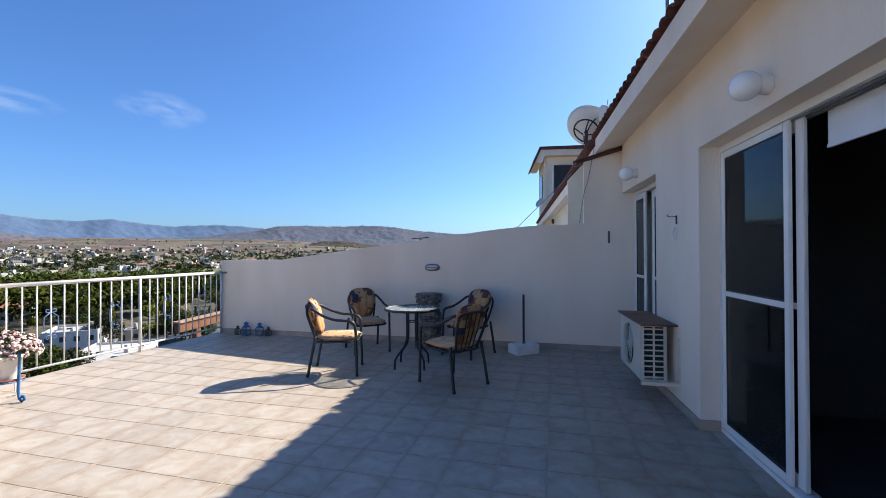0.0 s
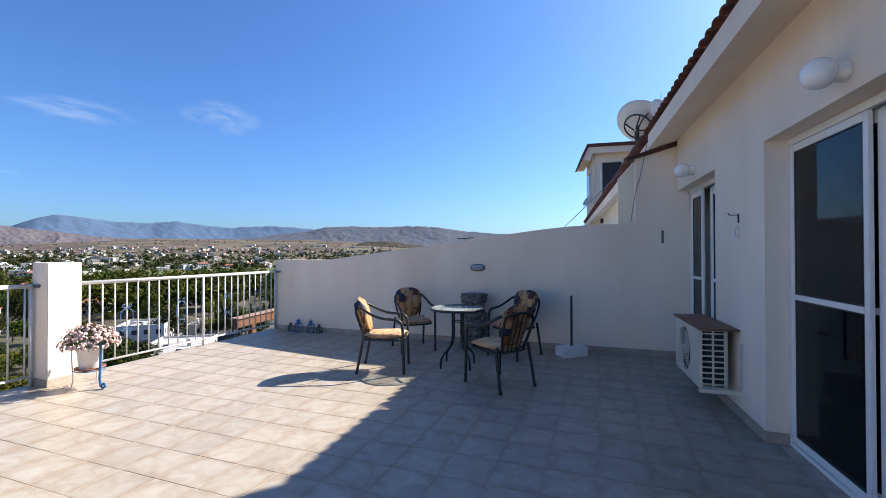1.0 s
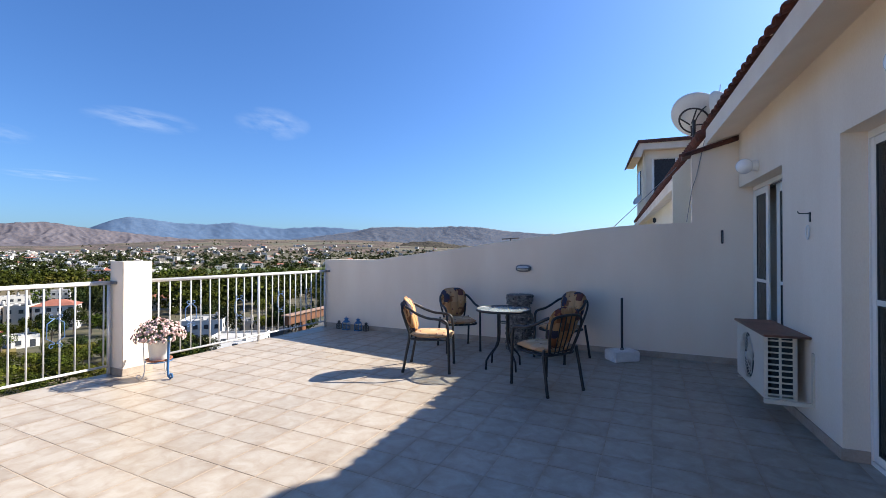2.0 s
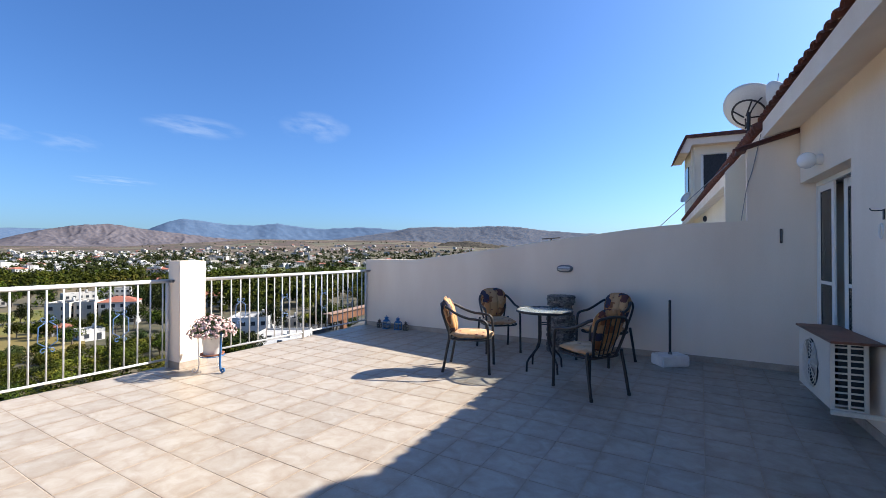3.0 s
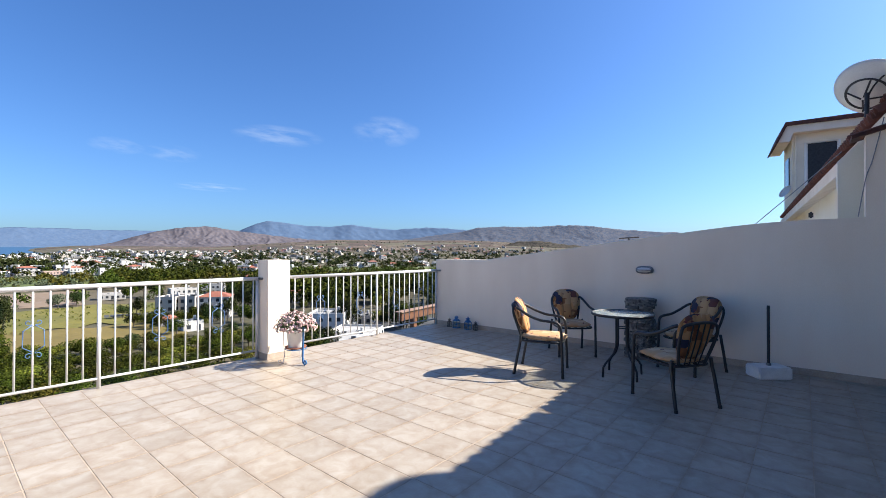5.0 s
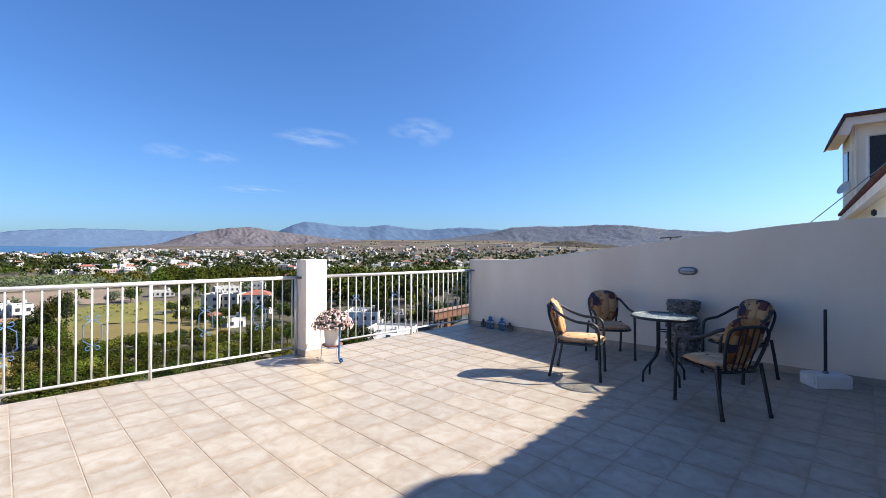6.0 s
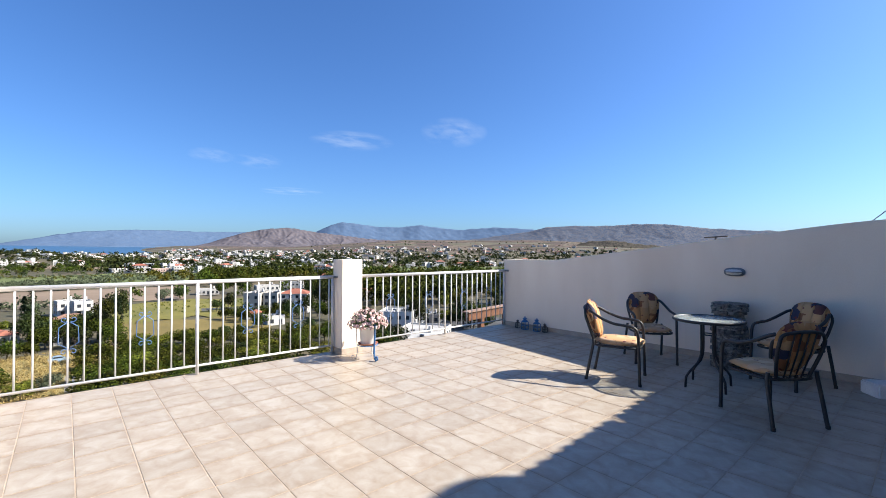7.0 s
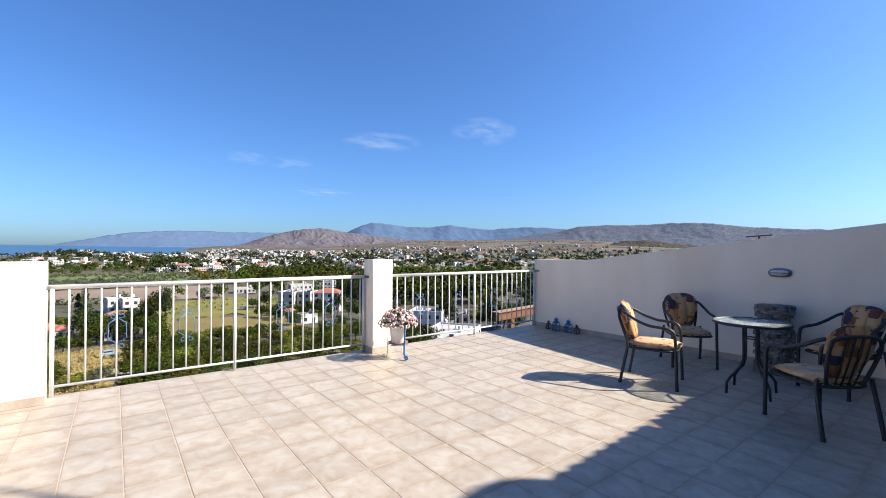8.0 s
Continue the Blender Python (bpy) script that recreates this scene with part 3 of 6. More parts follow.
MODELS = {k: [tree_model(s, k) for s in seeds] for k, seeds in (("citrus_leaf", (1, 2, 3)), ("olive_leaf", (4, 5)), ("pine_leaf", (6, 7)), ("cypress_leaf", (8,)), ("lime_leaf", (9,)))}
TREE_WORDS = {"citrus_leaf": ("orchard_tree", "leafy green orchard tree with a low round crown"), "olive_leaf": ("olive_tree", "grey-green olive tree with a loose crown"),
              "pine_leaf": ("pine_tree", "tall dark green tree with a dense crown"), "cypress_leaf": ("cypress", "slender dark cypress beside the houses"), "lime_leaf": ("shrub", "sunlit yellow-green shrub among the trees")}


def tree(kind, r, az, height, wide=1.0, rng=random.Random(1)):
    x, y = polar(r, az)
    nm, label = TREE_WORDS[kind]
    t = thing(nm, label, "tree" if nm != "shrub" else "shrub", "trees below the terrace", pose(x, y, ground_height(x, y) - 0.1, 0, 0, rng.uniform(0, 360)))
    tm, cm = rng.choice(MODELS[kind])
    for nm2, me in (("trunk", tm), ("crown", cm)):
        o = new(nm2, me)
        o.parent = t
        o.matrix_local = Matrix.Diagonal((height * wide, height * wide, height, 1))
    return t


rng = random.Random(77)
# orchard close below the terrace, row by row
count = 0
for row in range(16):
    r = 64 + row * 6.0
    az = 62.5
    while az < 86:
        step = math.degrees(4.6 / r)
        az += step * rng.uniform(0.8, 1.4)
        if r > 152 and az > 69.5:
            continue
        if rng.random() < 0.10 or (105 < r < 112 and 66 < az < 74 and rng.random() < 0.8):
            continue
        kind = rng.choice(("citrus_leaf",) * 7 + ("lime_leaf",) * 2 + ("pine_leaf",))
        tree(kind, r + rng.uniform(-1.5, 1.5), az, rng.uniform(3.6, 5.6), rng.uniform(1.1, 1.5), rng)
        count += 1
for kind, r, az, h, w in (("pine_leaf", 206, 95.5, 9, 0.9), ("citrus_leaf", 165, 96.5, 6, 1.1), ("lime_leaf", 150, 96.8, 5, 1.0), ("cypress_leaf", 204, 92.4, 17, 1.0), ("cypress_leaf", 168, 85.6, 14, 0.8), ("cypress_leaf", 206, 92.9, 13, 1.0),
                         ("pine_leaf", 185, 92.6, 10, 1.0), ("citrus_leaf", 178, 91.9, 9, 1.1), ("citrus_leaf", 176, 91.2, 8, 1.1), ("pine_leaf", 170, 92.4, 9, 1.1), ("citrus_leaf", 164, 91.4, 7, 1.2), ("citrus_leaf", 182, 89.4, 8, 1.1),
                         ("pine_leaf", 176, 88.8, 9, 1.1), ("citrus_leaf", 168, 88.2, 8, 1.1), ("pine_leaf", 172, 87.4, 10, 1.0), ("citrus_leaf", 165, 86.8, 8, 1.1), ("pine_leaf", 160, 89.2, 7, 1.2), ("citrus_leaf", 158, 86.2, 7, 1.2),
                         ("pine_leaf", 215, 86.0, 12, 0.9), ("citrus_leaf", 210, 86.8, 10, 1.0), ("pine_leaf", 222, 85.4, 13, 0.7), ("lime_leaf", 206, 94.6, 5, 1.2), ("citrus_leaf", 152, 94.0, 6, 1.2), ("citrus_leaf", 150, 92.8, 5, 1.3),
                         ("citrus_leaf", 88, 96.5, 5, 1.3), ("lime_leaf", 84, 94.6, 4, 1.4), ("citrus_leaf", 80, 92.6, 4, 1.5), ("citrus_leaf", 76, 90.4, 4, 1.5), ("olive_leaf", 80, 88.4, 4, 1.5), ("citrus_leaf", 84, 86.8, 5, 1.4), ("citrus_leaf", 96, 97.2, 6, 1.2), ("citrus_leaf", 125, 95.5, 5, 1.2), ("citrus_leaf", 112, 94.6, 5, 1.2), ("lime_leaf", 108, 93.2, 4, 1.3), ("olive_leaf", 110, 91.3, 4, 1.3), ("citrus_leaf", 107, 86.0, 5, 1.3), ("citrus_leaf", 114, 84.6, 5, 1.3),
                         ("pine_leaf", 200, 73.4, 7, 1.0), ("citrus_leaf", 196, 71.6, 6, 1.1), ("citrus_leaf", 198, 69.6, 7, 1.0), ("pine_leaf", 200, 68.6, 8, 0.9), ("citrus_leaf", 186, 73.2, 6, 1.1), ("lime_leaf", 184, 68.9, 5, 1.1), ("pine_leaf", 196, 66.4, 10, 0.8), ("pine_leaf", 232, 75.2, 9, 0.9), ("pine_leaf", 226, 76.4, 6, 1.0), ("citrus_leaf", 196, 75.5, 6, 1.0), ("citrus_leaf", 192, 74.5, 6, 1.0), ("pine_leaf", 178, 68.0, 9, 0.8), ("citrus_leaf", 188, 70.6, 6, 1.0), ("citrus_leaf", 170, 71.5, 6, 1.1),
                         ("pine_leaf", 232, 65.8, 14, 0.7), ("pine_leaf", 226, 64.6, 15, 0.7), ("pine_leaf", 215, 63.5, 14, 0.8), ("pine_leaf", 205, 62.4, 12, 0.9), ("citrus_leaf", 190, 65.0, 8, 1.0), ("citrus_leaf", 182, 63.4, 8, 1.0), ("pine_leaf", 240, 62.0, 14, 0.8),
                         ("pine_leaf", 330, 74.6, 12, 0.9), ("pine_leaf", 322, 73.4, 10, 0.9), ("citrus_leaf", 318, 75.8, 9, 1.0), ("olive_leaf", 290, 81.6, 8, 1.1), ("pine_leaf", 296, 80.2, 8, 1.1), ("olive_leaf", 262, 92.6, 6, 1.1)):
    tree(kind, r, az, h, w, rng)
# trees among the roofs beside the parapet
for k in range(46):
    az = rng.uniform(41, 60.5)
    r = rng.uniform(150, 260)
    low = az > 56 and r < 255
    tree(rng.choice(("pine_leaf", "citrus_leaf", "lime_leaf", "cypress_leaf", "citrus_leaf")), r, az, rng.uniform(3.5, 5.5) if low else rng.uniform(6, 11), rng.uniform(0.8, 1.1), rng)
for k in range(16):
    tree(rng.choice(("pine_leaf", "pine_leaf", "citrus_leaf")), rng.uniform(70, 140), rng.uniform(54.5, 61), rng.uniform(5, 8), rng.uniform(0.9, 1.2), rng)


def woods(name, label, mat, areas, seed, size, leaf, sprays, gaps=-0.15):
    """Far woods: many uneven crowns in one mesh. Areas: bearings, distances, number of trees."""
    rng = random.Random(seed)
    v, f = [], []
    for az0, az1, r0, r1, n in areas:
        for k in range(n):
            az, r = rng.uniform(az0, az1), math.sqrt(rng.uniform(r0 * r0, r1 * r1))
            x, y = polar(r, az)
            if noise.noise(Vector((x / 70, y / 70, seed))) < gaps:
                continue
            h = size * rng.uniform(0.55, 1.35)
            leaves_into(v, f, rng, (x, y, ground_height(x, y) + h * 0.5), h * rng.uniform(0.42, 0.6), h * 0.5, sprays, leaf * h)
    ob = new(name, mesh_of(name, v, f, mat))
    return tagged(ob, label, "woods", kind="stuff")


woods("woods_near", "dense dark green woods beyond the houses", "citrus_leaf", [(38, 62, 230, 420, 420), (66, 77, 395, 560, 150), (62, 66, 300, 480, 60)], 31, 12, 0.075, 150, -0.2)
woods("woods_mid", "mixed green trees between fields", "citrus_leaf", [(38, 62, 400, 640, 380), (63, 97, 300, 330, 30), (66, 79, 380, 620, 70), (82, 97, 620, 800, 80)], 32, 9, 0.085, 110)
woods("olive_grove", "grey-green olive grove in rows", "olive_leaf", [(77.5, 97, 405, 475, 520), (84, 97, 280, 300, 24)], 33, 5.0, 0.13, 60)
woods("scrub", "low olive-green scrub over the field", "olive_leaf", [(77, 97, 470, 640, 520)], 41, 3.4, 0.16, 34, -0.05)
woods("scrub_bright", "sunlit yellow-green bushes over the field", "lime_leaf", [(77, 97, 470, 640, 260)], 42, 3.0, 0.16, 34, 0.0)
woods("woods_hill", "dark trees on the low hill before the sea", "pine_leaf", [(89.5, 97.5, 1120, 1260, 110), (84, 90, 1000, 1200, 60)], 36, 12, 0.15, 40)
woods("woods_far", "far trees scattered through the town", "pine_leaf", [(24, 100, 640, 1100, 900), (24, 100, 1100, 1900, 900), (24, 66, 800, 1700, 560), (14, 66, 1700, 3000, 260)], 34, 10, 0.17, 26)
M["straw_leaf"] = leaf_material("dry_grass_blade", (0.161, 0.12, 0.0343), (0.413, 0.332, 0.126))
woods("dry_grass", "tall tufts of dry straw-coloured grass", "straw_leaf", [(85.5, 99, 122, 152, 900), (90, 99, 100, 122, 380)], 39, 1.5, 0.09, 34, -0.6)
woods("meadow_tufts", "low green and yellow tufts in the meadow", "lime_leaf", [(70.5, 86, 165, 290, 260)], 40, 1.3, 0.2, 14, 0.05)
woods("woods_bright", "sunlit yellow-green trees between the dark woods", "lime_leaf", [(38, 62, 240, 600, 120), (66, 84, 390, 620, 90), (64, 90, 640, 1100, 90)], 37, 8, 0.13, 60, -0.5)
woods("woods_town", "dark garden trees between the town houses", "pine_leaf", [(62, 90, 640, 1050, 300), (62, 90, 1050, 1700, 320), (26, 62, 1300, 1900, 160)], 38, 13, 0.15, 30, -0.3)
woods("orchard_far", "far green orchards round the town", "citrus_leaf", [(60, 100, 640, 1200, 420), (24, 62, 640, 1500, 520)], 35, 8, 0.19, 24)


# ---- houses of the town ----
M["house_white"] = surface("whitewashed_house", (0.36, 0.345, 0.32), (0.52, 0.50, 0.47), 0.06, 1.0, 0.85, 0.0, spread=0.08)
M["house_cream"] = surface("cream_house", (0.398, 0.348, 0.294), (0.474, 0.428, 0.367), 0.06, 1.0, 0.85, 0.0, spread=0.08)
M["house_pink"] = surface("pink_house", (0.398, 0.275, 0.23), (0.49, 0.367, 0.321), 0.06, 1.0, 0.85, 0.0)
M["dark_pane"] = surface("dark_window_pane", (0.02, 0.024, 0.03), (0.05, 0.055, 0.065), 0.2, 2.0, 0.15, 0.0)
M["red_roof"] = surface("terracotta_roof", (0.20, 0.065, 0.04), (0.32, 0.12, 0.075), 0.2, 3.0, 0.85, 0.0)
M["brown_roof"] = surface("brown_roof", (0.17, 0.09, 0.06), (0.30, 0.17, 0.12), 0.2, 3.0, 0.85, 0.0)
M["flat_roof"] = surface("pale_flat_roof", (0.22, 0.21, 0.20), (0.44, 0.425, 0.40), 0.2, 2.0, 0.9, 0.0)


def hip_roof(bm, x0, x1, y0, y1, z, h, over=0.5):
    x0, x1, y0, y1 = x0 - over, x1 + over, y0 - over, y1 + over
    d = min(x1 - x0, y1 - y0) / 2 * 0.95
    lo = [bm.verts.new(p) for p in ((x0, y0, z), (x1, y0, z), (x1, y1, z), (x0, y1, z))]
    if x1 - x0 > y1 - y0:
        a, b = bm.verts.new((x0 + d, (y0 + y1) / 2, z + h)), bm.verts.new((x1 - d, (y0 + y1) / 2, z + h))
        fs = ((lo[0], lo[1], b, a), (lo[2], lo[3], a, b), (lo[1], lo[2], b), (lo[3], lo[0], a))
    else:
        a, b = bm.verts.new(((x0 + x1) / 2, y0 + d, z + h)), bm.verts.new(((x0 + x1) / 2, y1 - d, z + h))
        fs = ((lo[1], lo[2], b, a), (lo[3], lo[0], a, b), (lo[0], lo[1], a), (lo[2], lo[3], b))
    for q in fs:
        bm.faces.new(q)
    bm.faces.new(lo)
    return bm


def house(r, az, w, d, storeys, wall, roof, label, turn=0.0, balcony=True, drop=0.0):
    """A house that turns its front to the terrace: walls, storeys of recessed windows, a balcony, a roof."""
    x, y = polar(r, az)
    h = thing("house", label, "house", "houses below the terrace", pose(x, y, ground_height(x, y) - drop, 0, 0, az + turn))
    H = 3.0 * storeys
    bm = bmesh.new()
    box(bm, -w / 2, w / 2, -d / 2, d / 2, -1, H)
    part("wall", bm, wall, h)
    nw = max(2, int(w / 2.6))
    for s in range(storeys):
        for k in range(nw):
            cx = -w / 2 + w * (k + 0.5) / nw
            door = s == 0 and k == nw // 2
            z0, z1 = (s * 3 + (0.1 if door else 0.95), s * 3 + 2.3)
            win = part("window", boxed(cx - 0.65, cx + 0.65, -d / 2 - 0.05, -d / 2 + 0.1, z0, z1), "dark_pane", h)
            part("window_sill", boxed(cx - 0.75, cx + 0.75, -d / 2 - 0.16, -d / 2 - 0.06, z0 - 0.12, z0 - 0.02), wall, win)
        for k in range(max(1, int(d / 3.5))):
            cy = -d / 2 + d * (k + 0.5) / max(1, int(d / 3.5))
            for sx in (-1, 1):
                part("window", boxed(sx * w / 2 - 0.05, sx * w / 2 + 0.05, cy - 0.6, cy + 0.6, s * 3 + 0.95, s * 3 + 2.3), "dark_pane", h)
        if balcony and s:
            b = part("balcony", boxed(-w * 0.42, w * 0.1, -d / 2 - 1.4, -d / 2 - 0.2, s * 3 - 0.2, s * 3 - 0.02), wall, h)
            part("balcony_front", boxed(-w * 0.42, w * 0.1, -d / 2 - 1.42, -d / 2 - 1.32, s * 3 - 0.0, s * 3 + 0.9), wall, b)
    if roof == "flat_roof":
        bm = bmesh.new()
        for q in ((-w / 2, w / 2, -d / 2, -d / 2 + 0.2), (-w / 2, w / 2, d / 2 - 0.2, d / 2), (-w / 2, -w / 2 + 0.2, -d / 2 + 0.2, d / 2 - 0.2), (w / 2 - 0.2, w / 2, -d / 2 + 0.2, d / 2 - 0.2)):
            box(bm, *q, H + 0.01, H + 0.7)
        part("roof_parapet", bm, wall, h)
        part("roof", boxed(-w / 2 + 0.22, w / 2 - 0.22, -d / 2 + 0.22, d / 2 - 0.22, H + 0.02, H + 0.12), roof, h)
        part("water_tank", lathed([(0.5, H + 0.9), (0.5, H + 2.0), (0.3, H + 2.1), (0, H + 2.1)], 10, (w * 0.25, d * 0.1, 0)), "house_white", h)
        for k in range(6):
            bx, by, bw = w * (0.36 - 0.13 * k), d * (0.32 - 0.4 * ((k * 0.618) % 1.0) - 0.2 * (k % 2)), 0.35 + 0.25 * (k % 3)
            part("roof_box", boxed(bx - bw, bx + bw, by - 0.4, by + 0.4, H + 0.122, H + 0.5 + 0.3 * (k % 2)), ("flat_roof", "dark_pane", "house_white")[k % 3], h)
        part("tank_stand", boxed(w * 0.25 - 0.5, w * 0.25 + 0.5, d * 0.1 - 0.5, d * 0.1 + 0.5, H + 0.12, H + 0.89), "flat_roof", h)
    else:
        part("roof", hip_roof(bmesh.new(), -w / 2, w / 2, -d / 2, d / 2, H + 0.02, min(w, d) * 0.22), roof, h)
    return h


house(252, 89.9, 7, 8, 2, "house_white", "flat_roof", "white two-storey villa with balconies", 10)
house(247, 88.7, 6.5, 9, 2, "house_white", "flat_roof", "white two-storey villa beside its twin", 10)
house(214, 89.5, 10, 7, 1, "house_white", "brown_roof", "low white house with a brown roof", -8)
house(186, 95.6, 11, 9, 1, "house_cream", "red_roof", "low house with a broad red tiled roof", 14)
house(183, 94.2, 5, 6, 1, "house_cream", "red_roof", "small annexe with a red tiled roof", 14)
house(171, 90.2, 3.6, 4, 1, "house_white", "brown_roof", "tiny white garden house with a pale roof", 0, False)
house(216, 72.0, 7.5, 12, 3, "house_cream", "flat_roof", "tall cream apartment block with small windows", -24, False)
house(213, 70.1, 6.5, 9, 3, "house_cream", "flat_roof", "tall cream apartment block beside its twin", -24, False)
house(212, 67.6, 12, 9, 3, "house_white", "red_roof", "white block with arches and a red tiled roof", -12)
house(193, 72.2, 5.5, 6, 1, "house_white", "red_roof", "low house with a small red tiled roof", 0, False)
house(178, 70.2, 6.5, 6, 1, "house_white", "flat_roof", "low white villa with stepped terraces", 20)
house(330, 77.3, 13, 9, 1, "house_white", "flat_roof", "long low white house behind the trees", 0)
house(310, 71.0, 14, 9, 2, "house_white", "flat_roof", "white two-storey house behind the cream blocks", 12)
house(340, 68.0, 16, 10, 2, "house_white", "flat_roof", "long white two-storey house behind the trees", -8)
house(430, 63.9, 13, 10, 2, "house_pink", "red_roof", "pink house with red tiled roofs", 10)
house(455, 65.4, 9, 8, 2, "house_white", "red_roof", "white house with a red tiled roof", 10)
house(636, 81.7, 24, 12, 2, "house_pink", "flat_roof", "long pink apartment building at the edge of town", 8)
house(628, 80.4, 9, 12, 3, "house_white", "flat_roof", "white end block of the pink building", 8)
house(258, 59.0, 13, 8, 2, "house_white", "red_roof", "white house with a red tiled roof among trees", -20)
house(300, 61.0, 12, 9, 2, "house_white", "flat_roof", "white flat-roofed house among trees", -10)
house(128, 52.4, 14, 32, 1, "house_white", "flat_roof", "low white flat-roofed building below the terrace", -18, False)
house(160, 54.6, 12, 14, 2, "house_white", "flat_roof", "low white building with a cluttered flat roof", -12, False)
house(172, 50.6, 10, 8, 1, "house_cream", "flat_roof", "small cream flat-roofed workshop beside the car park", -10, False)


def town(name, label, areas, seed, wall):
    """The far town: plain small houses with dark openings and roofs, joined."""
    rng = random.Random(seed)
    out = {wall: bmesh.new(), "dark_pane": bmesh.new(), "red_roof": bmesh.new()}
    V = {k: ([], []) for k in out}

    def put(key, m, x0, x1, y0, y1, z0, z1):
        v, f = V[key]
        i = len(v)
        v += [m @ Vector(p) for p in ((x0, y0, z0), (x1, y0, z0), (x1, y1, z0), (x0, y1, z0), (x0, y0, z1), (x1, y0, z1), (x1, y1, z1), (x0, y1, z1))]
        f += [tuple(i + q for q in g) for g in ((0, 1, 5, 4), (1, 2, 6, 5), (2, 3, 7, 6), (3, 0, 4, 7), (4, 5, 6, 7))]

    for az0, az1, r0, r1, n in areas:
        for k in range(n):
            az, r = rng.uniform(az0, az1), math.sqrt(rng.uniform(r0 * r0, r1 * r1))
            x, y = polar(r, az)
            if noise.noise(Vector((x / 160, y / 160, 7))) < -0.15:
                continue
            w, d, s = rng.uniform(9, 22), rng.uniform(8, 13), rng.choice((1, 2, 2, 2, 3))
            m = pose(x, y, ground_height(x, y), 0, 0, az + rng.uniform(-40, 40))
            h = 3.1 * s
            put(wall, m, -w / 2, w / 2, -d / 2, d / 2, -3, h)
            if rng.random() < 0.5:
                put(wall, m, -w / 2, w * rng.uniform(-0.2, 0.2), -d / 2, d * 0.2, h, h + 2.8)
            for q in range(s):
                for c in range(int(w / 3.4)):
                    cx = -w / 2 + 1.7 + 3.4 * c
                    put("dark_pane", m, cx - 0.8, cx + 0.8, -d / 2 - 0.15, -d / 2 + 0.2, 3.1 * q + 0.8, 3.1 * q + 2.3)
            if rng.random() < 0.16:
                v, f = V["red_roof"]
                i = len(v)
                v += [m @ Vector(p) for p in ((-w / 2 - 0.6, -d / 2 - 0.6, h), (w / 2 + 0.6, -d / 2 - 0.6, h), (w / 2 + 0.6, d / 2 + 0.6, h), (-w / 2 - 0.6, d / 2 + 0.6, h), (-w * 0.2, 0, h + 2.2), (w * 0.2, 0, h + 2.2))]
                f += [tuple(i + q for q in g) for g in ((0, 1, 5, 4), (2, 3, 4, 5), (1, 2, 5), (3, 0, 4))]
    root = tagged(new(name, mesh_of(name, *V[wall], wall)), label, "town", kind="stuff")
    for key, nm in (("dark_pane", "windows"), ("red_roof", "roofs")):
        o = new(nm, mesh_of(nm, *V[key], key))
        o.parent = root


town("town_near", "white houses at the near edge of the coastal town", [(66, 86, 640, 1000, 170), (58, 66, 560, 1000, 46), (40, 58, 700, 1100, 46), (86, 97, 900, 1300, 60)], 51, "house_white")
town("town_far", "far white houses spread over the plain", [(66, 88, 1000, 1900, 430), (77, 83, 1750, 2150, 60), (26, 66, 1100, 2300, 170), (88, 97, 1200, 1500, 60)], 52, "house_white")
town("town_cream", "far cream houses spread over the plain", [(40, 90, 800, 2000, 190)], 53, "house_cream")

# ---- terrace: floor slab, parapet, pillars, house wall ----
tagged(emit("floor", boxed(EDGE_X, 1.62, -4.2, WALL_Y, -0.35, -0.0022), "grout"), "pale beige ceramic tiled terrace floor on a concrete slab", "floor", kind="structure")
FLOOR = bpy.data.objects["floor"]


def parapet_outline():
    pts = [(-4.55, -0.35), (-4.55, 1.327)]
    for i in range(1, 21):
        f = i / 20
        u = max(0.0, (f - 0.8) / 0.2)
        rise = 1.075 * f if f < 0.8 else 0.86 + 0.215 * u - 0.075 * u * u
        pts.append((-4.55 + f * 4.55, 1.328 + 0.526 * rise))
    pts += [(0.575, 1.862), (0.575, 2.775), (1.22, 2.945), (2.2, 3.20), (2.2, -0.35)]
    return pts


tagged(emit("wall_parapet_end", prismed([(-5.77, -0.35), (-5.77, 1.322), (-4.553, 1.327), (-4.553, -0.35)], WALL_Y + 0.004, WALL_Y + 0.2), "render"), "lower white rendered end panel of the parapet wall", "wall", kind="structure")
tagged(emit("wall_parapet", prismed(parapet_outline(), WALL_Y, WALL_Y + 0.2), "render"), "white rendered parapet wall with a rising curved top", "wall", kind="structure")
tagged(emit("baseboard_parapet", boxed(-5.76, 1.085, WALL_Y - 0.012, WALL_Y - 0.001, 0, 0.085, bevel=0.003), "skirting"), "beige stone skirting along the parapet wall", "baseboard", kind="structure")

for nm, y0, y1 in (("pillar", 2.825, 3.155), ("pillar", -1.35, -0.655)):
    p = thing(nm, "white rendered square balcony pillar with stone skirting", "pillar", "balcony pillars", pose(0, 0, 0))
    part("shaft", boxed(-5.795, -5.525, y0, y1, -0.35, 1.352, bevel=0.006), "render", p)
    part("skirting", boxed(-5.52, -5.508, y0 - 0.012, y1 + 0.012, 0, 0.085, bevel=0.003), "skirting", p)
    part("skirting", boxed(-5.79, -5.5205, y0 - 0.012, y0 - 0.0005, 0, 0.085, bevel=0.003), "skirting", p)


def h_emit(name, bm, mat, parent=None, label="", smooth=False):
    return emit(name, bm, mat, parent, label, smooth, m=HOUSE)


